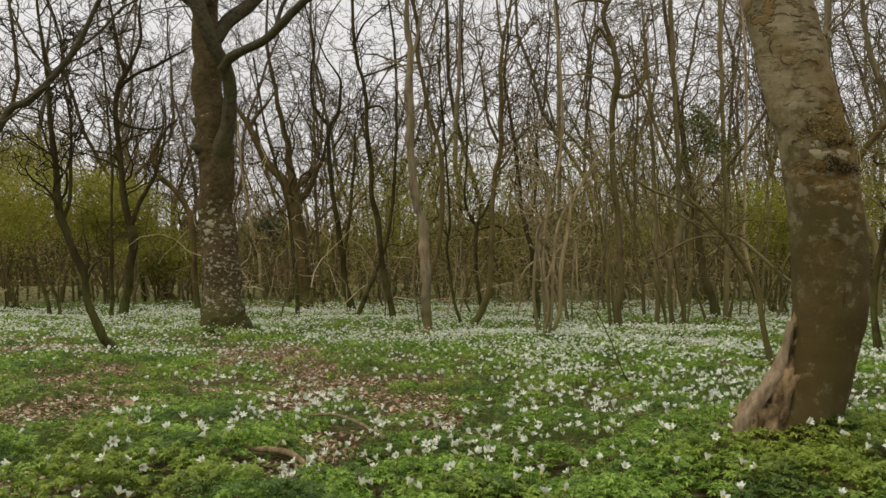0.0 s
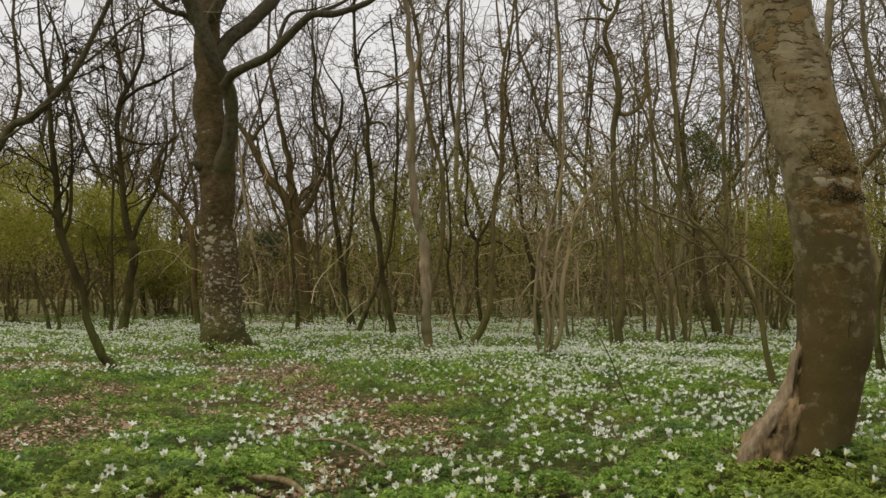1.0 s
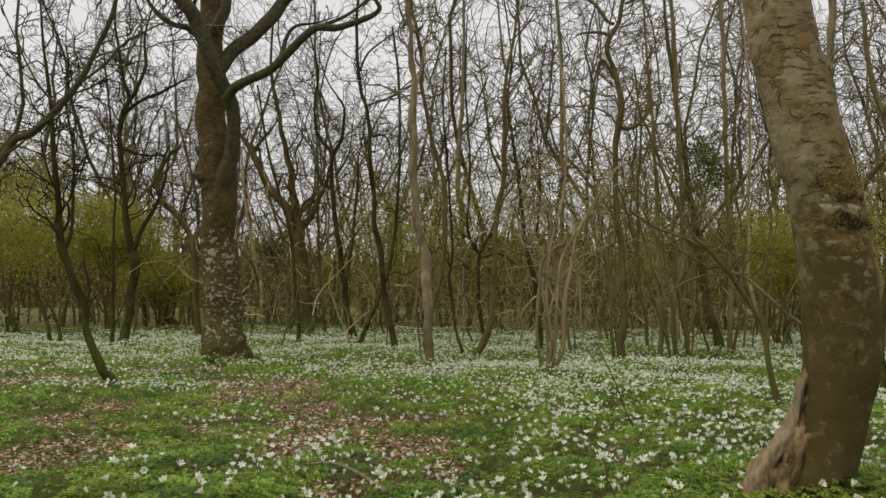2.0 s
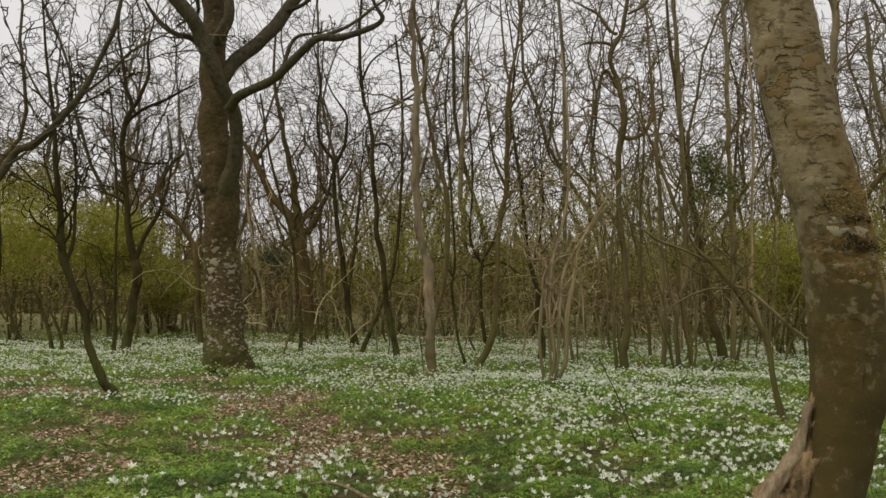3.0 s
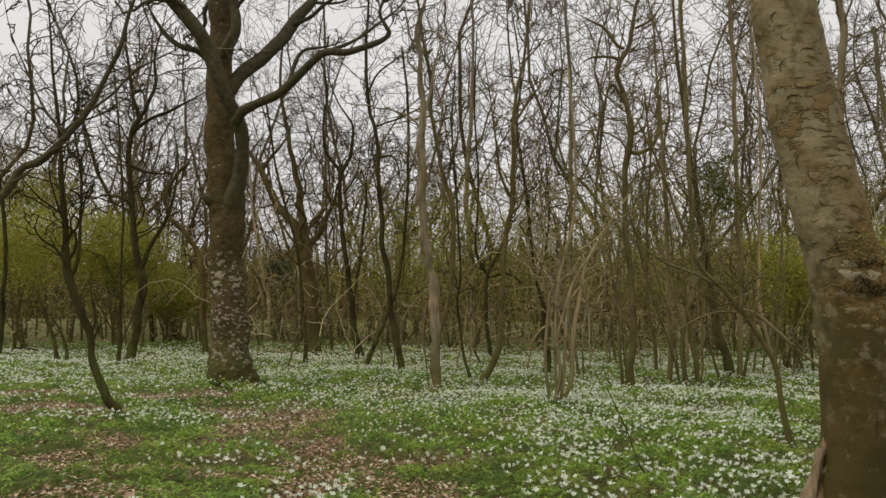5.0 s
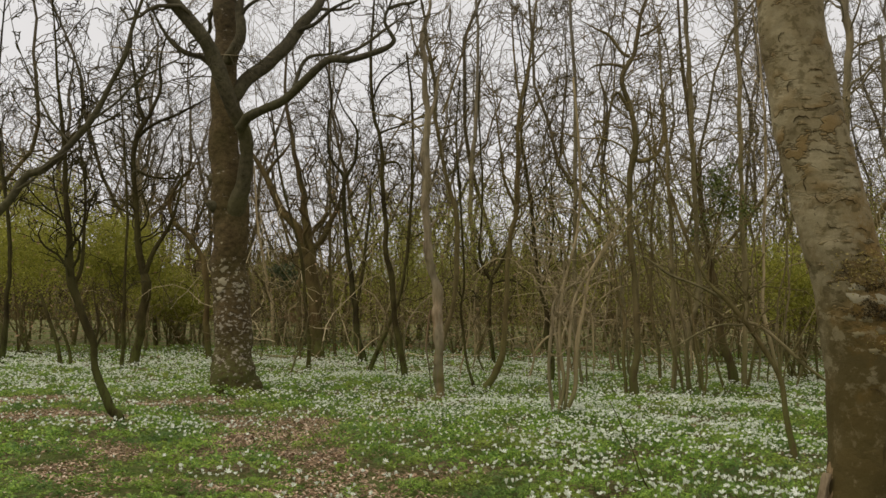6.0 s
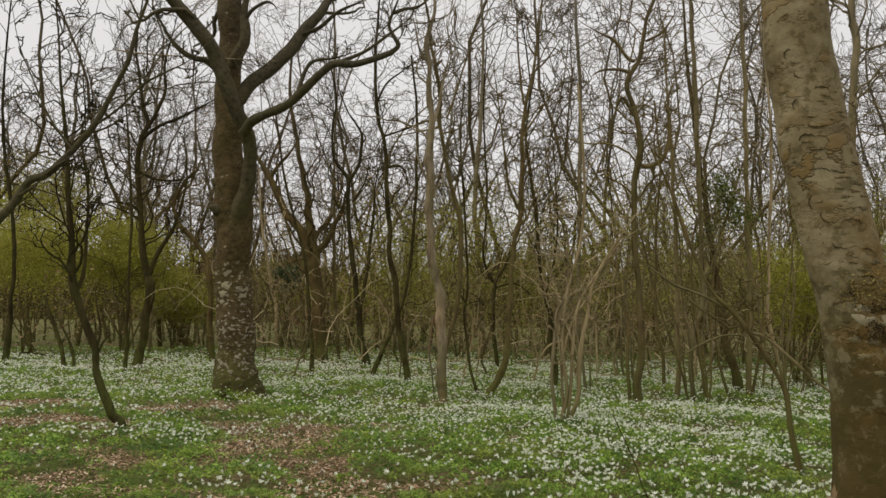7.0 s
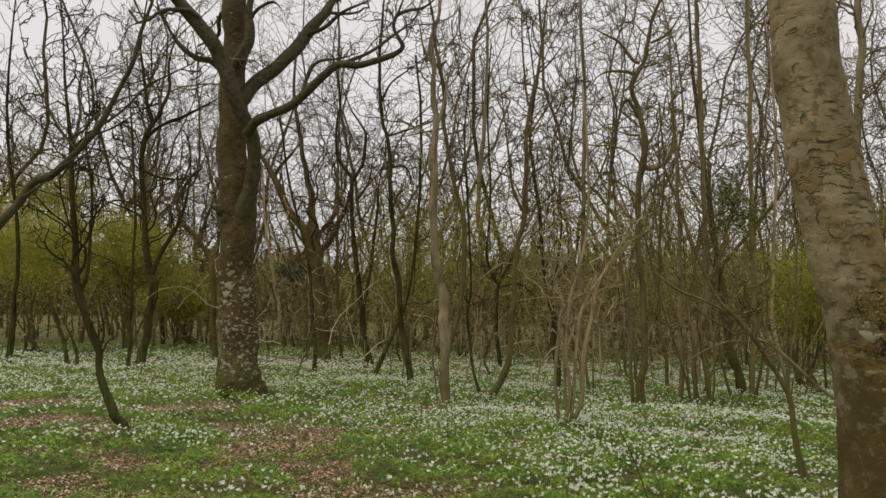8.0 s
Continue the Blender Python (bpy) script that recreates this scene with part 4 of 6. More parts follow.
limb(tr, bark_limb, [(-3.18, 5.75, 1.84, 0.006), (-3.3, 5.75, 1.9, 0.005), (-3.43, 5.75, 1.96, 0.003)])
crown(tr, bark_limb, 7, 37)


# the leaning tree beside the path: smooth brown bark, crusty lichen, a torn buttress at its foot
def near_bark():
    """Smooth brown bark with darker blotches, pale flakes and cracked plates in places."""
    m, n, l, b = material("smooth brown bark with cracks and flakes", 0.88, 0.12)
    big = add_noise(n, l, 5.0, 5, 0.6)
    patch = add_noise(n, l, 11.0, 4, 0.6, (1, 1, 0.75))
    fine = add_noise(n, l, 80, 6, 0.7, (1, 1, 0.8))
    col = ramp(n, l, big.outputs["Fac"], [(0.34, (0.085, 0.06, 0.022)), (0.48, (0.2, 0.157, 0.072)), (0.62, (0.39, 0.335, 0.2))])
    col = mixed(n, l, 0.3, col, ramp(n, l, fine.outputs["Fac"], [(0.3, (0.05, 0.032, 0.012)), (0.7, (0.24, 0.18, 0.09))]))
    # a darker brown patch with ragged edges low on the bole
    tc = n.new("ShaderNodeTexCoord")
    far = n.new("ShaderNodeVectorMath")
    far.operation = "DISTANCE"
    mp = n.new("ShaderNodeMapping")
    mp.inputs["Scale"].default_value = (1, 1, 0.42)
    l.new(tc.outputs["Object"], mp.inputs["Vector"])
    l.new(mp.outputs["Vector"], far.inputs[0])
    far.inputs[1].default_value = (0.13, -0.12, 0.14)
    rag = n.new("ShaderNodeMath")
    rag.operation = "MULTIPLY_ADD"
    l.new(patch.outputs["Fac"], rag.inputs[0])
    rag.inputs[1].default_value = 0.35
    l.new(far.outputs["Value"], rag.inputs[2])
    low_brown = ramp(n, l, rag.outputs["Value"], [(0.4, (0.92, 0.92, 0.92)), (0.6, (0, 0, 0))])
    col = mixed(n, l, low_brown, col, (0.064, 0.047, 0.014))
    # dark pores and pale scurf all over
    speck = add_noise(n, l, 26, 6, 0.7, (1, 1, 0.8))
    col = mixed(n, l, ramp(n, l, speck.outputs["Fac"], [(0.4, (0.25, 0.25, 0.25)), (0.47, (0, 0, 0))]), col, (0.06, 0.043, 0.015))
    col = mixed(n, l, ramp(n, l, speck.outputs["Fac"], [(0.57, (0, 0, 0)), (0.65, (0.4, 0.4, 0.4))]), col, (0.25, 0.2, 0.115))
    # pale grey-beige tone over the upper bole, ragged at its lower edge
    level = n.new("ShaderNodeSeparateXYZ")
    l.new(tc.outputs["Object"], level.inputs[0])
    edge = n.new("ShaderNodeMath")
    edge.operation = "MULTIPLY_ADD"
    l.new(big.outputs["Fac"], edge.inputs[0])
    edge.inputs[1].default_value = 1.1
    l.new(level.outputs["Z"], edge.inputs[2])
    scaled = n.new("ShaderNodeMath")
    scaled.operation = "MULTIPLY"
    scaled.inputs[1].default_value = 0.4
    l.new(edge.outputs["Value"], scaled.inputs[0])
    upper_grey = ramp(n, l, scaled.outputs["Value"], [(0.55, (0, 0, 0)), (0.75, (0.36, 0.36, 0.36))])
    col = mixed(n, l, upper_grey, col, (0.27, 0.225, 0.138))
    # ochre weathering round the crease at breast height
    high = n.new("ShaderNodeVectorMath")
    high.operation = "DISTANCE"
    l.new(mp.outputs["Vector"], high.inputs[0])
    high.inputs[1].default_value = (0.12, -0.1, 0.42)
    rag2 = n.new("ShaderNodeMath")
    rag2.operation = "MULTIPLY_ADD"
    l.new(big.outputs["Fac"], rag2.inputs[0])
    rag2.inputs[1].default_value = 0.4
    l.new(high.outputs["Value"], rag2.inputs[2])
    col = mixed(n, l, ramp(n, l, rag2.outputs["Value"], [(0.28, (0.7, 0.7, 0.7)), (0.37, (0, 0, 0))]), col, (0.19, 0.115, 0.034))
    # pale and dark mottling on the middle of the bole, round the crease
    mottle = add_noise(n, l, 19.0, 5, 0.65, (1, 1, 1.2))
    middle = ramp(n, l, scaled.outputs["Value"], [(0.4, (0, 0, 0)), (0.5, (1, 1, 1))])
    pale = mixed(n, l, 1.0, ramp(n, l, mottle.outputs["Fac"], [(0.54, (0, 0, 0)), (0.59, (0.5, 0.5, 0.5))]), middle, "MULTIPLY")
    col = mixed(n, l, pale, col, (0.26, 0.22, 0.13))
    dark = mixed(n, l, 1.0, ramp(n, l, mottle.outputs["Fac"], [(0.4, (0.6, 0.6, 0.6)), (0.46, (0, 0, 0))]), middle, "MULTIPLY")
    col = mixed(n, l, dark, col, (0.075, 0.058, 0.022))
    # lifted plates of old bark: ochre inside, a dark line round each, on the upper bole
    plate = add_noise(n, l, 7.5, 4, 0.6, (1, 1, 1.7))
    band = ramp(n, l, add_noise(n, l, 2.6, 3, 0.6, (1, 1, 2.2)).outputs["Fac"], [(0.46, (0.1, 0.1, 0.1)), (0.56, (1, 1, 1))])
    upper = mixed(n, l, 1.0, band, ramp(n, l, scaled.outputs["Value"], [(0.5, (0.1, 0.1, 0.1)), (0.68, (1, 1, 1))]), "MULTIPLY")
    fill = mixed(n, l, 1.0, ramp(n, l, plate.outputs["Fac"], [(0.52, (0, 0, 0)), (0.56, (0.85, 0.85, 0.85))]), upper, "MULTIPLY")
    col = mixed(n, l, fill, col, (0.19, 0.125, 0.048))
    line = mixed(n, l, 1.0, ramp(n, l, plate.outputs["Fac"], [(0.512, (0, 0, 0)), (0.526, (0.7, 0.7, 0.7)), (0.55, (0, 0, 0))]), upper, "MULTIPLY")
    col = mixed(n, l, line, col, (0.045, 0.03, 0.012))
    l.new(col, b.inputs["Base Color"])
    h = mixed(n, l, 0.35, patch.outputs["Fac"], fine.outputs["Fac"])
    h = mixed(n, l, 0.45, h, mixed(n, l, 1.0, ramp(n, l, plate.outputs["Fac"], [(0.51, (0.5, 0.5, 0.5)), (0.53, (0, 0, 0)), (0.56, (1, 1, 1))]), upper, "MULTIPLY"))
    relief(n, l, b, h, 0.6, 0.02)
    return m


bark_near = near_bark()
torn_wood = bark("torn wood", (0.012, 0.008, 0.003), (0.31, 0.222, 0.12), 0.25, grain=(1, 1, 0.3), scale=19, foot=0.0)
torn_edge = bark("weathered torn edge", (0.13, 0.095, 0.055), (0.4, 0.32, 0.21), 0.1, grain=(1, 1, 0.25), scale=34, foot=0.0)
crust_light = leafy("pale lichen", [(0, (0.25, 0.22, 0.135)), (1, (0.32, 0.28, 0.18))], 1, 0.0, 0.9)
crust = leafy("grey-green crusty lichen", [(0, (0.14, 0.115, 0.055)), (1, (0.2, 0.165, 0.085))], 1, 0.0, 0.9)
moss_olive = leafy("olive moss", [(0, (0.15, 0.11, 0.028)), (0.6, (0.25, 0.19, 0.055)), (1, (0.34, 0.28, 0.1))], 1, 0.0, 0.95)
stick_bark = bark("ochre rotten stick", (0.12, 0.085, 0.04), (0.46, 0.37, 0.21), 0.3, scale=45, foot=0.0)
flake_bark = bark("loose bark flakes", (0.13, 0.098, 0.046), (0.3, 0.24, 0.13), 0.2, scale=60, foot=0.0)
crack_dark = bark("dark bark crack", (0.04, 0.028, 0.012), (0.1, 0.074, 0.034), 0.0, scale=60, foot=0.0)
# near-black tufts that stand in for shade inside the bark crack
crease_shade = leafy("dark crease tufts", [(0, (0.025, 0.017, 0.006)), (1, (0.075, 0.052, 0.018))], 1, 0.0, 0.95)
NEAR = [(1.19, 2.88, -0.34, 0.17), (1.20, 2.88, -0.14, 0.15), (1.21, 2.88, -0.02, 0.138), (1.23, 2.87, 0.05, 0.128), (1.262, 2.86, 0.12, 0.115), (1.285, 2.86, 0.21, 0.111), (1.303, 2.86, 0.3, 0.111),
        (1.32, 2.86, 0.38, 0.117), (1.33, 2.86, 0.49, 0.12), (1.32, 2.86, 0.68, 0.119), (1.3, 2.86, 0.87, 0.119), (1.255, 2.86, 1.07, 0.115),
        (1.21, 2.86, 1.26, 0.113), (1.165, 2.86, 1.46, 0.11), (1.14, 2.86, 1.63, 0.106), (1.115, 2.86, 1.82, 0.104)]
NEAR2 = [(1.09, 2.87, 2.25, 0.098), (1.08, 2.9, 2.8, 0.09), (1.12, 3.0, 3.6, 0.08), (1.1, 3.1, 4.6, 0.062), (1.2, 3.2, 5.8, 0.04), (1.25, 3.2, 7.0, 0.015)]


def leaning_tree():
    rng = np.random.default_rng(5)
    root = tagged(new("leaning_tree"), "leaning brown tree with torn mossy foot and crusty lichen", "tree")
    root.location, root.scale = (1.0, 2.377, 0.174), (0.841, 0.841, 0.841)
    back = Matrix.Translation((-1.235, -2.88, 0))
    L = smooth_line(NEAR + NEAR2, 260)
    sides = 72
    V, Q = tubes(L[None, :, :3], L[None, :, 3], sides)
    axis = np.repeat(L[:, :3], sides, axis=0)
    off = V - axis
    lump = []
    for v, o in zip(V, off):
        p = Vector(v)
        d = 0.05 * noise.fractal(p * 6, 1.0, 2.0, 3) - 0.03
        ring = noise.fractal(Vector((v[0] * 14, v[1] * 14, v[2] * 16)), 0.8, 2.0, 2)
        band = max(0.0, noise.noise(Vector((3.1, 0.5, v[2] * 3.1))) + 0.25)
        d += 0.035 * max(0.0, ring) * (0.2 + band)
        if v[2] < 0.16:
            d += 0.12 * max(0.0, noise.noise(Vector((math.atan2(o[1], o[0]) * 2.2, 2.0, v[2] * 3)))) * (0.16 - v[2]) / 0.16
        lump.append(d)
    skin = axis + off * (1 + np.array(lump))[:, None]
    me = mesh_of("trunk", skin, Q, True)
    me.transform(back)
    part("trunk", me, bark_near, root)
    # torn buttress: a rib of broken wood that runs down to the left
    def rib(name, width, inset, y0, rough, mat, label, sides=40, top=0.42):
        rows = []
        for u in np.linspace(0, 1, 34):
            z = top - (top + 0.24) * u
            edge = np.interp(z, [-0.24, -0.02, 0.04, 0.12, 0.21, 0.32, 0.45], [0.94, 0.985, 1.01, 1.075, 1.14, 1.18, 1.22])
            r = width[0] + (width[1] - width[0]) * u ** 0.9
            rows.append((edge + r + inset, y0 - 0.045 * u, z, r))
        B = np.array(rows)
        V, Q = tubes(B[None, :, :3], B[None, :, 3], sides)
        axis = np.repeat(B[:, :3], sides, axis=0)
        off = V - axis
        jag = np.array([noise.fractal(Vector((v[0] * 34, v[1] * 34, v[2] * 13)), 0.5, 2.0, 5) for v in V])
        me = mesh_of(name, axis + off * (1 + rough * jag)[:, None], Q, True)
        me.transform(back)
        part(name, me, mat, root, label)

    rib("buttress", (0.02, 0.115), 0.016, 2.86, 0.36, torn_wood, "torn reddish wood of a split root buttress")
    rib("bark_edge", (0.012, 0.045), -0.016, 2.83, 0.45, torn_edge, "pale weathered edge of torn bark", 24, 0.36)

    def on_bark(z, t, lift):
        k = int(np.argmin(np.abs(L[:, 2] - z)))
        d = np.array([math.cos(t), math.sin(t), 0.0])
        return L[k, :3] * [1, 1, 0] + [0, 0, z] + d * (L[k, 3] * 1.02 + lift), d

    south = -math.pi / 2
    # moss: a dense fur of tiny tufts round the crease; dark ones paint its shade
    for mat, label, bands in ((moss_olive, "olive-brown moss fur round a bark crease", ((0.985, south + 0.1, 0.03, 0.42, 800), (0.79, south + 0.3, 0.03, 0.35, 120))),
                              (crease_shade, "dark tufts that paint the shade in a bark crack", ((0.852, south + 0.15, 0.011, 0.42, 520), (0.935, south + 0.25, 0.007, 0.3, 200), (0.88, south - 0.05, 0.012, 0.14, 120)))):
        tufts = [on_bark(rng.normal(zc, dz), rng.normal(az, da), rng.uniform(-0.002, 0.004))[0] for zc, az, dz, da, k in bands for _ in range(k)]
        V, Q = leaf_quads(rng, np.array(tufts), rng.uniform(0.002, 0.005, len(tufts)))
        me = mesh_of("moss", V, Q)
        me.transform(back)
        tagged(part("moss", me, mat, root, label), kind="stuff")
    # single crusts of lichen
    for z, t, size in ((0.9, -0.33, 0.025), (0.897, 0.38, 0.027), (0.932, -0.3, 0.0185), (0.885, 0.05, 0.014), (0.84, -0.6, 0.019), (0.835, -0.2, 0.017), (0.85, 0.25, 0.016), (0.8, 0.1, 0.018), (0.79, -0.45, 0.016), (0.775, 0.4, 0.019), (0.74, -0.1, 0.015), (0.73, 0.25, 0.017), (0.69, 0.45, 0.016), (0.955, 0.5, 0.016), (0.81, 0.6, 0.015), (1.3, -0.1, 0.012), (1.24, 0.2, 0.012)):
        lichen_patch(root, (L, skin), z, south + t, size, crust_light if size > 0.018 and z > 0.88 else crust, "pale grey-green crusty lichen patch", 0.7, (1.235, 2.88, 0))
    # curled flakes of old bark round the crease
    for _ in range(46):
        z = rng.choice([rng.normal(0.97, 0.09), rng.normal(1.3, 0.04), rng.normal(1.52, 0.07)], p=[0.55, 0.2, 0.25])
        lichen_patch(root, (L, skin), max(z, 0.06), south + rng.normal(0.25, 0.5), rng.uniform(0.008, 0.02), flake_bark, "curled flake of old bark", rng.uniform(0.25, 0.5), (1.235, 2.88, 0))
    # dark curved cracks where old bark lifts, most of them in three bands
    for z0, t0, wide, high, turn in ((1.345, -0.45, 0.3, 0.016, 0.2), (1.36, 0.1, 0.22, 0.012, 3.3), (1.25, -0.75, 0.18, 0.03, 1.7), (1.215, -0.5, 0.2, 0.02, 2.4), (1.19, 0.05, 0.26, 0.014, 0.1), (1.15, -0.7, 0.14, 0.035, 1.6), (1.13, -0.35, 0.22, 0.016, 2.9),
                                    (1.1, 0.25, 0.2, 0.014, 0.4), (1.04, -0.55, 0.2, 0.022, 2.2), (1.02, 0.05, 0.26, 0.014, 0.0), (0.99, -0.3, 0.18, 0.018, 2.7), (1.45, -0.55, 0.24, 0.018, 0.5), (1.5, -0.2, 0.26, 0.012, 3.0), (1.56, -0.6, 0.2, 0.024, 1.5),
                                    (1.6, 0.05, 0.24, 0.014, 0.2), (1.66, -0.4, 0.22, 0.016, 2.6), (1.72, -0.65, 0.18, 0.02, 1.2), (0.62, -0.2, 0.16, 0.006, 0.1), (0.52, 0.2, 0.2, 0.005, 3.0), (0.44, 0.0, 0.05, 0.05, 1.6)):
        arc = np.linspace(turn, turn + rng.uniform(2.0, 3.0), 16)
        pts = np.array([on_bark(z0 + high * math.sin(a) + rng.normal(0, 0.0018), south + t0 + wide * math.cos(a) + rng.normal(0, 0.012), -0.0035)[0] for a in arc])
        V, Q = tubes(pts[None], (rng.uniform(0.0011, 0.0021) * np.sin(np.linspace(0.35, 2.8, 16)))[None], 5)
        me = mesh_of("crack", V, Q, True)
        me.transform(back)
        part("crack", me, crack_dark, root, "dark curved crack in old bark")
    P, R = L[None, 180::4, :3], L[None, 180::4, 3]
    A, RA = sprout(rng, P, R, 26, 8, 0.3, 0.9, 0.35, 0.3, 0.2, 0.4)
    Bq, RB = sprout(rng, A, RA, 6, 6, 0.2, 0.8, 0.5, 0.2, 0.25, 0.5)
    V, Q = joined([tubes(A, RA, 5), tubes(Bq, RB, 3)])
    me = mesh_of("crown", V, Q, True)
    me.transform(back)
    part("crown", me, bark_near, root)



# ---------------------------------------------------------------- wood behind: prototypes, then many joined
def wild_tree(rng, height, girth, l1, l2, l3, low=0.25, split=False, least=0.006):
    """A bare woodland tree as tubes; foot at the origin."""
    n = 16
    d = unit(np.array([rng.normal(0, 0.12), rng.normal(0, 0.12), 1.0]))
    pts = [np.zeros(3)]
    for _ in range(n - 1):
        pts.append(pts[-1] + d * height / (n - 1))
        d = unit(d + np.array([rng.normal(0, 0.26), rng.normal(0, 0.26), 0.22]))
    P = np.array(pts)[None]
    R = (girth * np.linspace(1, 0.12, n) ** 0.9)[None]
    A, RA = sprout(rng, P, R, l1, 10, low, 0.9, 0.34, 0.24, 0.5, 0.5, least * 1.4)
    B, RB = sprout(rng, A, RA, l2, 6, 0.15, 0.9, 0.5, 0.12, 0.62, 0.6, least)
    C, RC = sprout(rng, B, RB, l3, 3, 0.15, 0.9, 0.55, 0.1, 0.6, 0.6, least * 0.8)
    twigs = [tubes(A, RA, 4), tubes(B, RB, 3), tubes(C, RC, 3)]
    return (tubes(P, R, 6), joined(twigs)) if split else joined([tubes(P, R, 6), *twigs])


def replicate(protos, places, rng):
    """Many turned and scaled copies of prototype shapes, joined."""
    out = []
    for k, (x, y, s) in enumerate(places):
        V, Q = protos[k % len(protos)]
        a = rng.uniform(0, 6.283)
        c, sn = math.cos(a) * s, math.sin(a) * s
        W = np.stack([V[:, 0] * c - V[:, 1] * sn + x, V[:, 0] * sn + V[:, 1] * c + y, V[:, 2] * s * rng.uniform(0.9, 1.15) - 0.05], axis=1)
        out.append((W, Q))
    return joined(out)


def wedge(rng, count, near, far, half=0.62, bias=1.0):
    """Random ground places in a fan ahead of the walk."""
    d = np.sqrt(rng.uniform(near ** 2, far ** 2, count))
    a = rng.uniform(-half, half, count) * bias
    return d * np.sin(a), d * np.cos(a)


def middle_wood():
    """Single bare trees of the middle distance, each its own thing."""
    rng = np.random.default_rng(11)
    kinds = []
    for k in range(10):
        stem, twigs = wild_tree(rng, rng.uniform(9.5, 14.5), rng.uniform(0.035, 0.08), 17, 5, 3, 0.28, True, 0.0074)
        mat = (bark_far, bark_mid, bark_grey)[k % 3]
        pair = []
        for name, shape in (("trunk", stem), ("crown", twigs)):
            me = mesh_of(name, *shape, True)
            me.materials.append(mat)
            pair.append((name, me))
        kinds.append(pair)
    x, y = wedge(rng, 60, 21, 30)
    x[:14], y[:14] = rng.uniform(3, 12, 14), rng.uniform(17, 25, 14)
    x[14:19], y[14:19] = rng.uniform(-13, -3, 5), rng.uniform(22, 28, 5)
    x[22:28], y[22:28] = rng.uniform(7, 13, 6), rng.uniform(15, 24, 6)
    x[19:22], y[19:22] = (-7.8, -8.9, -9.5), (25, 22.5, 25.5)
    for k in range(60):
        root = tagged(new("bare_tree"), "slender bare woodland tree with a twiggy crown", "tree", "bare trees of the middle wood")
        root.matrix_world = Matrix.LocRotScale((x[k], y[k], -0.04), Euler((0, 0, rng.uniform(0, 6.28))), Vector.Fill(3, rng.uniform(0.8, 1.25)))
        for name, me in kinds[k % 10]:
            new(name, me).parent = root


def brushwood():
    """Crooked dead twigs and bramble canes tangled low between the trunks."""
    rng = np.random.default_rng(14)
    m, n = 2100, 7
    x, y = wedge(rng, m, 13, 29, 0.58)
    keep = (waves(x, y, 1.0, 3) + 0.025 * y + 0.04 * x > 0.1)
    x, y = x[keep], y[keep]
    m = len(x)
    p = np.stack([x, y, 2.2 * rng.uniform(0, 1, m) ** 1.5], axis=1)
    d = unit(rng.normal(size=(m, 3)) + [0, 0, 0.9])
    size = rng.uniform(0.5, 1.9, m) / (n - 1)
    P = [p]
    for _ in range(n - 1):
        P.append(P[-1] + d * size[:, None])
        d = unit(d + rng.normal(size=(m, 3)) * 0.42)
    P = np.stack(P, axis=1)
    P[:, :, 2] = np.maximum(P[:, :, 2], 0.04)
    R = rng.uniform(0.004, 0.012, m)[:, None] * np.linspace(1, 0.4, n)[None]
    A, RA = sprout(rng, P, R, 2, 4, 0.2, 0.9, 0.45, 0.05, 0.45, 0.7, 0.0035)
    stuff("brushwood", "tangle of crooked dead twigs and canes", "undergrowth", joined([tubes(P, R, 3), tubes(A, RA, 3)]), rods_mixed, True)


def dead_saplings():
    """Crooked dead saplings that stand between the trees, each a thing: stem and side twigs."""
    rng = np.random.default_rng(15)
    kinds, n = [], 13
    for k in range(16):
        d = unit(rng.normal(size=3) * 0.25 + [0, 0, 1])
        size = rng.uniform(1.4, 4.0) / (n - 1)
        p = [np.array([0, 0, -0.05])]
        for _ in range(n - 1):
            p.append(p[-1] + d * size)
            d = unit(d + rng.normal(size=3) * 0.34 + [0, 0, 0.12])
        P, R = np.array([p]), (rng.uniform(0.008, 0.02) * np.linspace(1, 0.25, n))[None]
        A, RA = sprout(rng, P, R, 6, 6, 0.2, 0.9, 0.3, 0.1, 0.45, 0.6, 0.005)
        B, RB = sprout(rng, A, RA, 2, 4, 0.2, 0.9, 0.5, 0.1, 0.5, 0.6, 0.004)
        pair = [("stem", mesh_of("stem", *tubes(P, R, 5), True)), ("twig_spray", mesh_of("twig_spray", *joined([tubes(A, RA, 3), tubes(B, RB, 3)]), True))]
        for _, me in pair:
            me.materials.append((rods_mixed, bark_pale, bark_grey, bark_mid)[k % 4])
        kinds.append(pair)
    x, y = wedge(rng, 230, 12, 29, 0.58)
    x[:16], y[:16] = rng.uniform(1.0, 6.8, 16), rng.uniform(10.5, 16, 16)
    for k in range(230):
        if x[k] < -0.24 * y[k]:
            continue
        root = tagged(new("dead_sapling"), "crooked leafless sapling stem with a few side twigs", "sapling", "dead saplings between the trunks")
        root.matrix_world = Matrix.LocRotScale((x[k], y[k], 0), Euler((0, 0, rng.uniform(0, 6.28))), Vector.Fill(3, rng.uniform(0.75, 1.2)))
        for name, me in kinds[k % 16]:
            piece = new(name, me)
            piece.parent = root
            if name == "twig_spray":
                tagged(piece, kind="stuff")


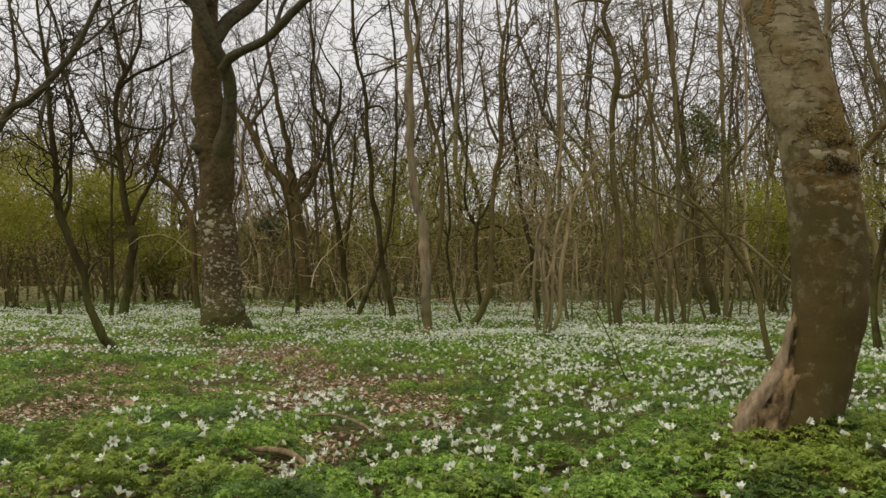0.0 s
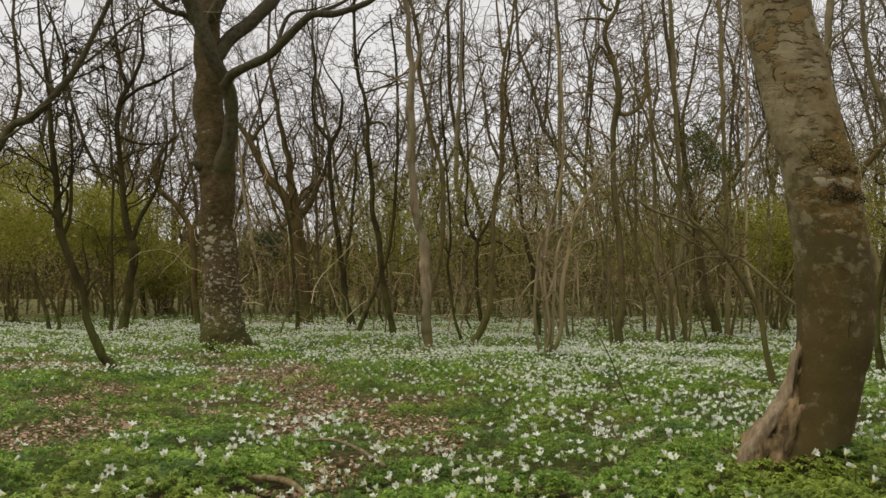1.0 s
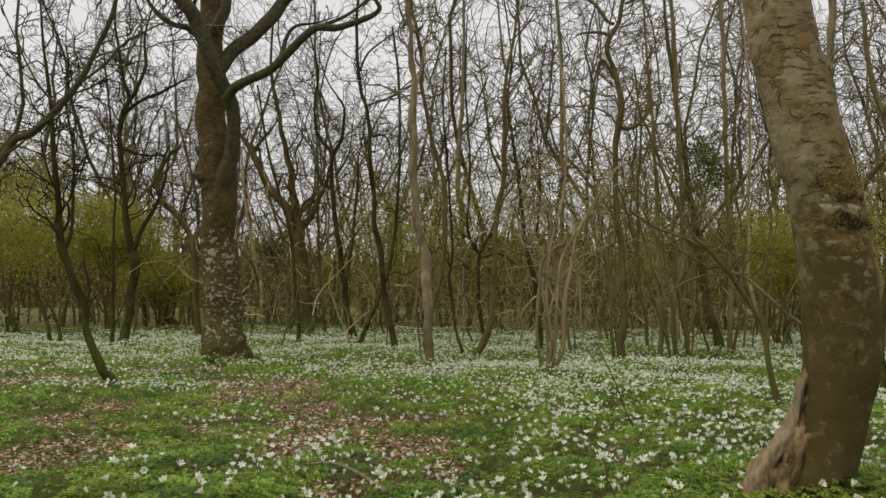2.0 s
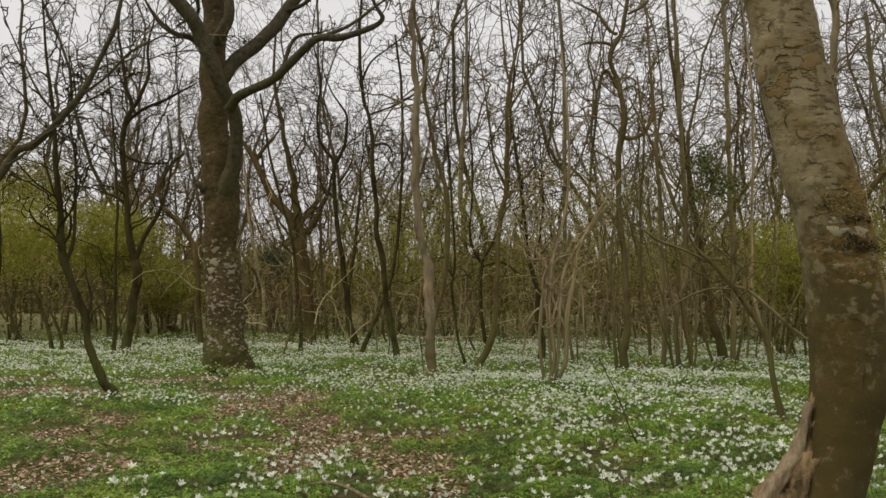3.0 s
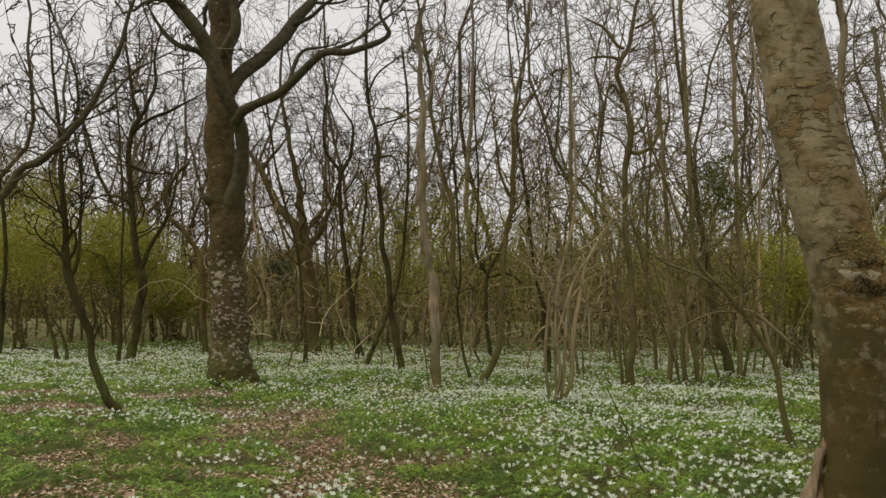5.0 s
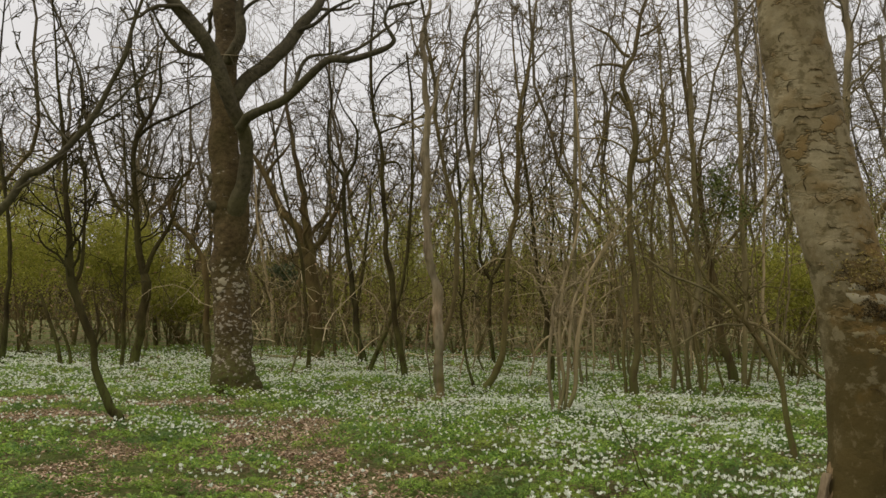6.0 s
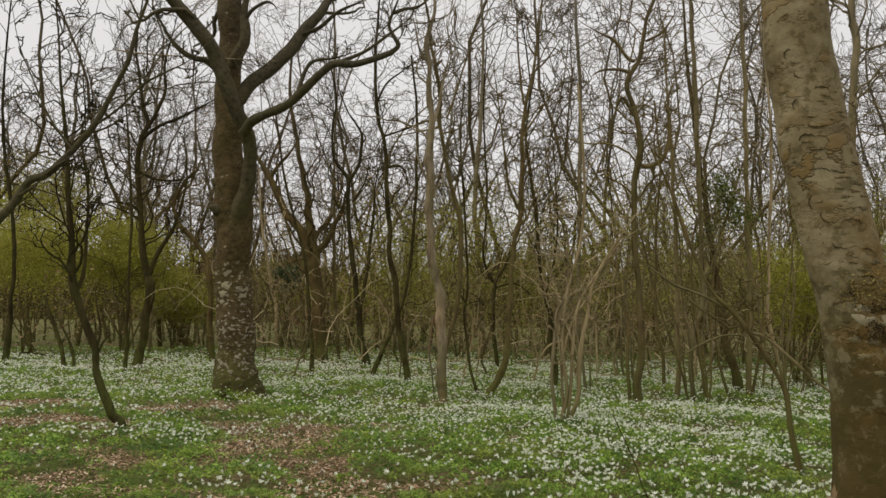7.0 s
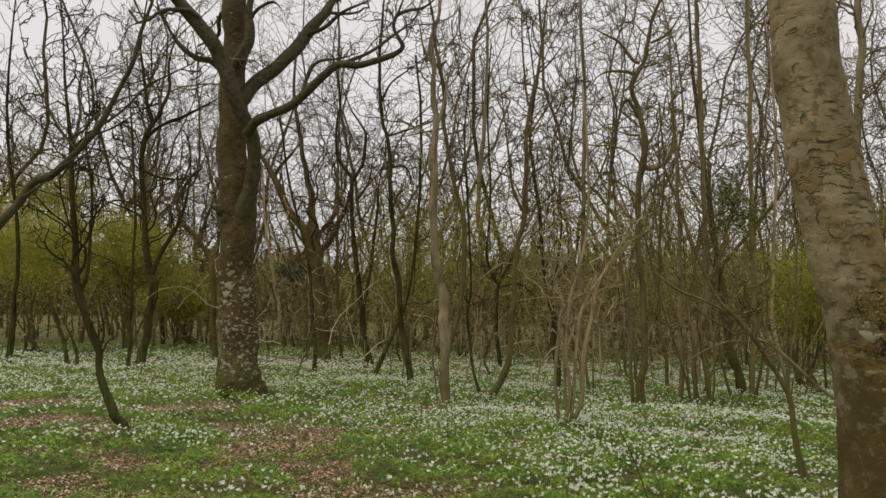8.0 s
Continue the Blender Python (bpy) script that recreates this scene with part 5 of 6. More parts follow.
def hazel_clump(place, seed, mat, count, height):
    """A coppice stool with arching rods, each a part, and their twigs."""
    rng = np.random.default_rng(seed)
    root = tagged(new("hazel_coppice"), "coppiced hazel stool with slender pale rods", "shrub", "hazel stools at the wood edge")
    root.location = (*place, 0)
    P, R = [], []
    for _ in range(count):
        a, lean, h = rng.uniform(0, 6.28), rng.uniform(0.02, 0.3), height * rng.uniform(0.55, 1.1)
        d = unit(np.array([math.cos(a) * lean, math.sin(a) * lean, 1.0]))
        p = [np.array([math.cos(a) * 0.12, math.sin(a) * 0.12, -0.05])]
        for _ in range(13):
            p.append(p[-1] + d * h / 13)
            d = unit(d + np.array([rng.normal(0, 0.1), rng.normal(0, 0.1), 0.03]))
        P.append(p)
        R.append(rng.uniform(0.009, 0.022) * np.linspace(1, 0.2, 14))
    P, R = np.array(P), np.array(R)
    for k in range(count):
        part("rod", mesh_of("rod", *tubes(P[k:k + 1], R[k:k + 1], 6), True), mat, root)
    A, RA = sprout(rng, P, R, 7, 5, 0.3, 0.8, 0.22, 0.2, 0.25, 0.5, 0.0035)
    B, RB = sprout(rng, A, RA, 5, 3, 0.2, 0.8, 0.5, 0.15, 0.3, 0.6, 0.003)
    tagged(part("twig_spray", mesh_of("twig_spray", *joined([tubes(A, RA, 3), tubes(B, RB, 3)]), True), mat, root), kind="stuff")


def far_wood():
    rng = np.random.default_rng(12)
    protos = [wild_tree(rng, rng.uniform(8, 12), rng.uniform(0.05, 0.11), 13, 5, 3, 0.3, False, 0.0095) for _ in range(8)]
    x, y = wedge(rng, 36, 31, 50, 0.6)
    V, Q = replicate(protos, list(zip(x, y, rng.uniform(0.9, 1.4, 36))), rng)
    stuff("far_wood", "distant bare brown wood", "woodland", (V, Q), bark_far, True)
    # thicket of rods and bramble that closes the view at eye height
    small = [wild_tree(rng, rng.uniform(5, 8), 0.035, 12, 4, 2, 0.12, False, 0.0085) for _ in range(8)]
    x, y = wedge(rng, 125, 22, 38, 0.56)
    x[:30], y[:30] = rng.uniform(-15, -2, 30), rng.uniform(22, 31, 30)
    x[30:60], y[30:60] = rng.uniform(-1.5, 13, 30), rng.uniform(20, 29, 30)
    V, Q = replicate(small, list(zip(x, y, rng.uniform(0.7, 1.25, 125))), rng)
    stuff("thicket", "dense brown thicket of thin bare rods", "undergrowth", (V, Q), bark_far, True)
    # withered and green leaves caught low in the thicket
    for name, label, mat, top, count in (("bramble_leaves", "low olive bramble leaves at the wood edge", bramble_green, 0.9, 26000), ("withered_leaves", "withered brown leaves clinging in the thicket", rust_leaf, 4.6, 52000)):
        x, y = wedge(rng, count, 16.5, 40, 0.66)
        keep = waves(x, y, 0.9, 5) + rng.normal(0, 0.3, count) > -0.05
        x, y = x[keep], y[keep]
        z = top * rng.uniform(0, 1, len(x)) ** 1.4 * (1 + 0.5 * waves(x, y, 0.5, 2))
        stuff(name, label, "undergrowth", leaf_quads(rng, np.stack([x, y, np.maximum(z, 0.03)], axis=1), rng.uniform(0.016, 0.045, len(x))), mat)


def distance():
    """A backdrop for the far wood: a ragged bank, its height fitted to the camera's view."""
    rng = np.random.default_rng(13)
    n, rows = 900, 7
    a = np.linspace(-0.95, 0.95, n)
    top = 7.2 + 0.9 * np.sin(a * 9) + 0.7 * np.sin(a * 23 + 1) + 0.6 * np.sin(a * 71) + rng.normal(0, 0.75, n)
    V = []
    for k in range(rows):
        u = k / (rows - 1)
        r = 88 + 9 * u + rng.normal(0, 0.8, n)
        V.append(np.stack([r * np.sin(a), r * np.cos(a), top * u ** 0.8 - 0.1], axis=1))
    i = (np.arange(rows - 1)[:, None] * n + np.arange(n - 1)[None]).ravel()
    me = mesh_of("backdrop", np.concatenate(V), np.stack([i, i + 1, i + n + 1, i + n], axis=-1), True)
    me.materials.append(far_bank)
    tagged(new("backdrop", me), "far wooded bank of brown and olive", "woodland", kind="structure")


def leaf_cloud(rng, count, centre, size, leaf):
    """Small leaves in uneven clumps inside an ellipsoid."""
    k = max(8, count // 140)
    c = rng.normal(size=(k, 3)) * 0.42
    p = c[rng.integers(0, k, count)] + rng.normal(size=(count, 3)) * [0.3, 0.3, 0.13]
    p = p * np.array(size) + np.array(centre)
    p[:, 2] = np.abs(p[:, 2])
    return leaf_quads(rng, p, leaf * rng.uniform(0.5, 1.4, count))


def leaf_quads(rng, p, s):
    m = len(p)
    a, b = unit(rng.normal(size=(m, 3))), unit(rng.normal(size=(m, 3)))
    b = unit(np.cross(a, b)) * 0.55
    V = np.stack([p - a * s[:, None], p + b * s[:, None], p + a * s[:, None], p - b * s[:, None]], axis=1).reshape(-1, 3)
    return V, np.arange(m * 4).reshape(-1, 4)


def lichen_patch(root, skin, z, t, size, mat, label, squash=0.8, foot=None):
    """One crust on a trunk's axis line L, at height z and bearing t; it follows the bark, a millimetre or two proud."""
    rng = np.random.default_rng(int(z * 1000 + t * 77 + 500))
    L, W = skin
    low = L[:, 2] < 3.2
    zs, order = L[low, 2], np.argsort(L[low, 2])

    def axis(h):
        return [np.interp(h, zs[order], L[low, i][order]) for i in (0, 1, 3)]

    ax, ay, r = axis(z)
    near = W[np.argmin(((W - [ax + r * math.cos(t), ay + r * math.sin(t), z]) ** 2).sum(axis=1))]
    stretch = math.hypot(near[0] - ax, near[1] - ay) / r
    ang = np.linspace(0, 2 * np.pi, 16, endpoint=False)
    rad = size * (1 + 0.15 * np.sin(3 * ang + z * 50) + rng.normal(0, 0.2, 16))
    u, v = rad * np.cos(ang) * 1.2, rad * np.sin(ang) * squash
    V = []
    for share, lift in ((1.0, -0.002), (0.8, 0.0012), (0.0, 0.0016)):
        for du, dv in zip(u[:1] if share == 0 else u, v[:1] if share == 0 else v):
            x0, y0, rr = axis(z + dv * share)
            bearing, out = t + du * share / (rr * stretch), rr * stretch + lift + (rng.normal(0, 0.0004) if share == 0.8 else 0)
            V.append((x0 + out * math.cos(bearing), y0 + out * math.sin(bearing), z + dv * share))
    jj = np.arange(16)
    F = np.concatenate([np.stack([jj, (jj + 1) % 16, 16 + (jj + 1) % 16, 16 + jj], axis=1), np.stack([16 + jj[::2], 16 + (jj[::2] + 1) % 16, 16 + (jj[::2] + 2) % 16, np.full(8, 32)], axis=1)])
    me = mesh_of("lichen", np.array(V), F)
    me.transform(Matrix.Translation(-Vector(foot or root.location)))
    part("lichen", me, mat, root, label)


def shrub(name, label, place, size, height, count, leaf, mat, seed, rods=9):
    rng = np.random.default_rng(seed)
    root = tagged(new(name), label, "shrub")
    root.location = (*place, 0)
    V, Q = leaf_cloud(rng, count, (0, 0, height), size, leaf)
    part("foliage", mesh_of("foliage", V, Q), mat, root)
    P, R = [], []
    for _ in range(rods):
        a = rng.uniform(0, 6.28)
        tip = np.array([math.cos(a) * size[0] * rng.uniform(0.2, 0.8), math.sin(a) * size[1] * rng.uniform(0.2, 0.8), height * rng.uniform(0.8, 1.4)])
        u = np.linspace(0, 1, 7)[:, None]
        P.append(u * tip + np.sin(u * 3.1) * rng.normal(0, 0.15, 3) + rng.normal(0, 0.1, 3) * [1, 1, 0])
        R.append(np.linspace(0.022, 0.004, 7))
    P, R = np.array(P), np.array(R)
    P[:, 0, 2] = -0.05
    A, RA = sprout(rng, P, R, 7, 5, 0.2, 0.9, 0.4, 0.2, 0.25, 0.5, 0.005)
    V, Q = joined([tubes(P, R, 5), tubes(A, RA, 3)])
    part("stem_tangle", mesh_of("stem_tangle", V, Q, True), bark_mid, root)


# ---------------------------------------------------------------- anemone carpet
PATCH = [(-1.52, 3.24, 0.33, 0.42), (-1.34, 6.0, 0.4, 1.0), (-1.85, 6.75, 0.3, 0.4), (-0.85, 4.62, 0.15, 0.65), (-0.56, 4.33, 0.2, 0.22), (-1.9, 4.75, 0.2, 0.2), (-0.7, 3.78, 0.14, 0.5), (-0.37, 2.74, 0.11, 0.3), (-0.16, 3.72, 0.22, 0.26), (-0.03, 3.22, 0.1, 0.22),
         (-0.46, 2.21, 0.11, 0.2), (-1.05, 2.1, 0.13, 0.14), (-0.75, 6.8, 0.5, 0.5), (-4.3, 7.7, 0.28, 0.75), (-2.8, 8.0, 0.5, 0.6), (-0.93, 2.75, 0.06, 0.13), (-0.41, 3.99, 0.12, 0.18), (-2.1, 4.19, 0.25, 0.25), (-0.29, 4.38, 0.3, 0.12),
         (-1.75, 3.95, 0.5, 0.12), (-1.0, 3.9, 0.3, 0.08), (-2.3, 4.95, 0.35, 0.2), (-1.2, 5.0, 0.3, 0.13), (-3.2, 6.6, 0.5, 0.35), (-2.0, 6.9, 0.5, 0.25), (0.4, 6.3, 0.3, 0.12), (1.6, 7.0, 0.4, 0.2),
         (-4.2, 7.9, 0.45, 0.6), (-3.55, 6.3, 0.3, 0.3), (-2.75, 6.15, 0.25, 0.2), (-2.6, 4.95, 0.3, 0.15)]
CLUMPS = [(-0.7, 3.55, 0.2, 150), (-0.66, 3.05, 0.16, 240), (-0.41, 2.1, 0.12, 340), (-1.1, 4.2, 0.3, 150), (-0.42, 3.08, 0.12, 130), (-0.13, 2.8, 0.1, 170), (-0.01, 2.34, 0.09, 120), (0.29, 2.86, 0.11, 160),
          (0.6, 7.4, 0.9, 260), (1.9, 6.2, 0.5, 120), (2.3, 8.5, 0.8, 120), (1.15, 4.15, 0.45, 150), (-0.9, 7.5, 0.5, 90), (0.3, 4.5, 0.6, 70), (1.5, 5.4, 0.5, 110), (0.35, 3.65, 0.25, 90), (-2.3, 5.9, 0.5, 70)]


def bare(x, y):
    """How far the floor shows as bare litter, 0 to 1."""
    b = np.zeros_like(x)
    wob = 0.25 * np.sin(9 * x + 3 * y) + 0.2 * np.sin(13 * y - 5 * x)
    for px, py, rx, ry in PATCH:
        b = np.maximum(b, np.clip(1.5 - ((x - px) / rx) ** 2 - ((y - py) / ry) ** 2 + wob, 0, 1))
    return b


def waves(x, y, s, k):
    return (np.sin(s * x + 1.3 * k) * np.cos(0.8 * s * y + k) + np.sin(0.63 * s * (x + y) + 2.1 * k) + np.cos(0.37 * s * (x - 1.6 * y) + 0.7 * k)) / 3


def drifts(x, y):
    """Uneven drifts from half a metre to several metres across."""
    rng = np.random.default_rng(3)
    total = np.zeros_like(x)
    for k in range(10):
        a, p = rng.uniform(0, 6.283, 2)
        s = 6.283 / (0.45 * 1.33 ** k)
        total = total + np.sin(s * (x * math.cos(a) + y * math.sin(a)) + p)
    return total / 2.24


def bloom(x, y):
    """Flower density per square metre."""
    d = np.hypot(x, y)
    f = np.interp(d, [1.5, 2.7, 3.6, 4.5, 6, 7.5, 10, 14, 18, 22], [64, 95, 155, 165, 170, 215, 240, 200, 85, 0])
    swing = np.interp(d, [2.2, 3.6, 7, 11], [0.3, 1.0, 0.8, 0.35])
    f = f * np.clip(0.8 + swing * 0.7 * drifts(x, y), 0.15, 2.0)
    left = np.clip((-x - 0.12 * d) / 0.5, 0, 1) * np.interp(d, [2.2, 2.8, 5.2, 6.2], [0.5, 1, 1, 0])
    right = np.clip((x - 0.02 * d) / 0.5, 0, 1) * np.interp(d, [2.8, 3.3, 6, 8], [0, 1, 1, 0])
    f = f * (1 - 0.4 * np.clip(-x - 1.2, 0, 1) * np.interp(d, [5, 5.6, 9, 11], [0, 1, 1, 0]))
    f = f * (1 - 0.72 * left) * (1 + 0.9 * right) * (1 - 0.8 * bare(x, y))
    for cx, cy, r, more in CLUMPS:
        f = f + more * np.exp(-((x - cx) ** 2 + (y - cy) ** 2) / r ** 2)
    return f


def scattered(rng, density, top, near, far, half=0.62):
    area = half * (far ** 2 - near ** 2)
    x, y = wedge(rng, int(area * top), near, far, half)
    keep = rng.uniform(0, top, len(x)) < density(x, y)
    return x[keep], y[keep]


def stamped(templates, rng, pos, tilt, size):
    """Copies of small template shapes (vertices, quads) at pos, each turned, tilted and scaled."""
    m = len(pos)
    a, b, c = rng.uniform(0, 6.283, m), rng.uniform(0, 1, m) ** 0.7 * tilt, rng.uniform(0, 6.283, m)
    ca, sa, cb, sb, cc, sc = np.cos(a), np.sin(a), np.cos(b), np.sin(b), np.cos(c), np.sin(c)
    z, o = np.zeros(m), np.ones(m)
    Rz = np.stack([ca, -sa, z, sa, ca, z, z, z, o], axis=1).reshape(m, 3, 3)
    Rx = np.stack([o, z, z, z, cb, -sb, z, sb, cb], axis=1).reshape(m, 3, 3)
    Rw = np.stack([cc, -sc, z, sc, cc, z, z, z, o], axis=1).reshape(m, 3, 3)
    M = Rw @ Rx @ Rz * size[:, None, None]
    kind = rng.integers(0, len(templates), m)
    out = []
    for k, (V, Q) in enumerate(templates):
        w = np.where(kind == k)[0]
        if len(w):
            W = np.einsum("mij,vj->mvi", M[w], V) + pos[w][:, None]
            out.append((W.reshape(-1, 3), (Q[None] + (np.arange(len(w)) * len(V))[:, None, None]).reshape(-1, Q.shape[1])))
    return joined(out)


def cut_leaf(rng, lobes, flat=0.35, wide=0.1):
    """A hand-shaped leaf of three leaflets, each cut into lobes; about one unit across."""
    V, Q = [], []
    for leaflet in range(3):
        a0 = leaflet * 2.09 + rng.normal(0, 0.2)
        for j in range(lobes):
            a = a0 + (j - (lobes - 1) / 2) * 0.55
            n = 0.55 * (1.0 if j == (lobes - 1) / 2 else 0.82) * rng.uniform(0.85, 1.15)
            d, s = np.array([math.cos(a), math.sin(a), 0]), np.array([-math.sin(a), math.cos(a), 0])
            h, e = rng.uniform(-0.05, 0.12), rng.uniform(-0.22, 0.05) * flat * 2
            k = len(V)
            V += [d * 0.05, d * 0.55 * n - s * wide + [0, 0, h], d * n + [0, 0, e], d * 0.55 * n + s * wide + [0, 0, h]]
            Q.append((k, k + 1, k + 2, k + 3))
    return np.array(V), np.array(Q)


def petals(rng, open_, rich):
    """A six-petalled cup, about one unit across; opened by an angle."""
    V, Q = [], []
    for j in range(6):
        a = j * 1.0472 + rng.normal(0, 0.08)
        d, s = np.array([math.cos(a), math.sin(a), 0]), np.array([-math.sin(a), math.cos(a), 0])
        o = open_ + rng.normal(0, 0.12)
        rows = ((0.0, 0.04), (0.26, 0.125), (0.46, 0.12), (0.6, 0.03)) if rich else ((0.0, 0.06), (0.34, 0.17), (0.6, 0.05))
        k = len(V)
        for i, (r, w) in enumerate(rows):
            lift = o + 0.25 * (r / 0.6 - 0.5)
            p = d * r * math.sin(lift) + np.array([0, 0, r * math.cos(lift)])
            V += [p - s * w, p + s * w]
            if i:
                Q.append((k + 2 * i - 2, k + 2 * i - 1, k + 2 * i + 1, k + 2 * i))
    return np.array(V), np.array(Q)


def small_cup(rng, open_, count=5):
    """A far flower: a few broad petals."""
    V, Q = [], []
    for j in range(count):
        a = j * 6.2832 / count + rng.normal(0, 0.1)
        d, s = np.array([math.cos(a), math.sin(a), 0]), np.array([-math.sin(a), math.cos(a), 0])
        tip = d * 0.58 * math.sin(open_) + np.array([0, 0, 0.58 * math.cos(open_)])
        k = len(V)
        V += [np.zeros(3), tip * 0.6 - s * 1.0 / count, tip, tip * 0.6 + s * 1.0 / count]
        Q.append((k, k + 1, k + 2, k + 3))
    return np.array(V), np.array(Q)


def with_height(x, y, z):
    return np.stack([x, y, hill(x, y) + z], axis=1)


def stuff(name, label, category, shape, mat, smooth=False):
    me = mesh_of(name, *shape, smooth)
    me.materials.append(mat)
    return tagged(new(name, me), label, category, kind="stuff")


def leaf_height(x, y):
    """How high the leaves stand over the soil."""
    return (0.008 + 0.115 * tussock(x, y) * np.clip(0.75 + 0.6 * waves(x, y, 2.3, 3), 0.3, 1.2)) * (1 - 0.75 * bare(x, y))


def carpet():
    rng = np.random.default_rng(21)
    fine, plain, rough = [cut_leaf(rng, 3) for _ in range(6)], [cut_leaf(rng, 2) for _ in range(5)], [cut_leaf(rng, 1, 0.6, 0.14) for _ in range(6)]
    shapes = []
    for near, far, top, kinds, size in ((1.7, 2.7, 5600, fine, 0.036), (2.7, 4.4, 2900, plain, 0.041), (4.4, 8, 1450, rough, 0.052), (8, 13, 600, rough, 0.064), (13, 23, 120, rough, 0.095)):
        x, y = scattered(rng, lambda u, v: top * (1 - 0.94 * bare(u, v)) * (0.28 + 0.72 * tussock(u, v)), top, near, far, 0.57)
        shapes.append(stamped(kinds, rng, with_height(x, y, leaf_height(x, y) * rng.uniform(0.55, 1.0, len(x)) + rng.uniform(0, 0.012, len(x))), 0.65 if far < 5 else 1.0, size * rng.uniform(0.6, 1.25, len(x))))
    stuff("anemone_foliage", "carpet of cut green wood anemone leaves", "ground cover", joined(shapes), leaf_green)
    # flowers too many to count
    rich, simple = [petals(rng, o, True) for o in (0.25, 0.38, 0.5, 0.65, 0.85)], [small_cup(rng, o) for o in (0.35, 0.55, 0.8, 1.1)]
    least = [small_cup(rng, o, 3) for o in (0.5, 0.8, 1.1)]
    shapes, stems = [], []
    for near, far, top, kinds, size in ((2.75, 5, 520, rich, 0.031), (5, 8, 950, simple, 0.0275), (8, 14, 800, least, 0.031), (14, 22, 400, least, 0.04)):
        x, y = scattered(rng, bloom, top, near, far)
        z = 0.6 * leaf_height(x, y) + rng.uniform(0.035, 0.075, len(x))
        shapes.append(stamped(kinds, rng, with_height(x, y, z), 0.75, size * rng.uniform(0.75, 1.2, len(x))))
        if near < 5:
            P = np.stack([with_height(x, y, z * 0), with_height(x + 0.006, y, z * 0.6), with_height(x, y, z)], axis=1)
            stems.append(tubes(P, np.full(P.shape[:2], 0.0012), 3))
    stuff("anemone_flowers", "drifts of white wood anemone flowers", "flowers", joined(shapes), petal_white)
    stuff("anemone_stems", "thin green flower stems", "stems", joined(stems), stem_green)


def single_flowers():
    """The nearest flowers, each a plant of its own: cup of petals, stamens, stem, ruff of leaves."""
    rng = np.random.default_rng(22)
    kinds = []
    for o in (0.22, 0.3, 0.4, 0.5, 0.6, 0.78):
        V, Q = petals(rng, o, True)
        cup = mesh_of("petal", V[:8] * 0.034, Q[:3], True)
        cup.materials.append(petal_white)
        S = np.array([[(0, 0, 0.0), (0, 0, 0.004), (0, 0, 0.009)]])
        mid = mesh_of("flower_head", *tubes(S, np.array([[0.002, 0.0045, 0.003]]), 6), True)
        mid.materials.append(petal_centre)
        bend = rng.normal(0, 0.008, 2)
        S = np.array([[(bend[0], bend[1], -0.11), (bend[0] * 1.6, bend[1], -0.08), (bend[0] * 0.8, bend[1], -0.035), (0, 0, 0)]])
        stem = mesh_of("stem", *tubes(S, np.array([[0.0016, 0.0014, 0.0012, 0.0012]]), 4), True)
        stem.materials.append(stem_green)
        V, Q = cut_leaf(rng, 3)
        ruff = mesh_of("leaf_ruff", V * 0.06 + np.array([0, 0, -0.055]), Q)
        ruff.materials.append(leaf_green)
        kinds.append((cup, mid, stem, ruff))
    x, y = scattered(rng, lambda u, v: bloom(u, v), 460, 1.85, 2.75)
    for k in range(min(len(x), 400)):
        root = tagged(new("wood_anemone"), "white wood anemone in bloom above cut leaves", "flower", "nearest wood anemones")
        h = 0.6 * float(leaf_height(x[k:k + 1], y[k:k + 1])[0]) + rng.uniform(0.04, 0.075)
        root.matrix_world = Matrix.LocRotScale((x[k], y[k], float(hill(x[k], y[k])) + h), Euler((0, 0, rng.uniform(0, 6.28))), Vector.Fill(3, rng.uniform(0.8, 1.15)))
        cup, mid, stem, ruff = kinds[rng.integers(0, 6)]
        for name, me in (("stem", stem), ("leaf_ruff", ruff)):
            new(name, me).parent = root
        head = new("flower_head", mid)
        head.parent = root
        head.rotation_euler = (rng.normal(0, 0.5), rng.normal(0, 0.5), 0)
        for j in range(6):
            petal = new("petal", cup)
            petal.parent = head
            petal.rotation_euler = (0, 0, j * 1.0472 + rng.normal(0, 0.08))
            petal.scale = Vector.Fill(3, rng.uniform(0.88, 1.08))



def dead_leaf(rng):
    """A curled oval dry leaf, one unit long."""
    V, Q = [], []
    c, t = rng.uniform(0.1, 0.5), rng.uniform(-0.3, 0.3)
    for i, (u, w) in enumerate(((-0.5, 0.03), (0.0, 0.28), (0.5, 0.02))):
        z = c * u * u
        V += [(u, -w, z + 0.5 * w + t * u), (u, 0, z), (u, w, z + 0.6 * w - t * u)]
        if i:
            k = 3 * i
            Q += [(k - 3, k - 2, k + 1, k), (k - 2, k - 1, k + 2, k + 1)]
    return np.array(V), np.array(Q)


def litter():
    rng = np.random.default_rng(23)
    kinds = [dead_leaf(rng) for _ in range(7)]
    x, y = scattered(rng, lambda u, v: 2900 * bare(u, v) + 50, 2950, 1.6, 9.5, 0.57)
    pos = with_height(x, y, rng.uniform(0.004, 0.035, len(x)))
    stuff("leaf_litter", "dry curled brown beech leaves on the soil", "leaf litter", stamped(kinds, rng, pos, 0.6, rng.uniform(0.012, 0.03, len(x))), litter_brown)


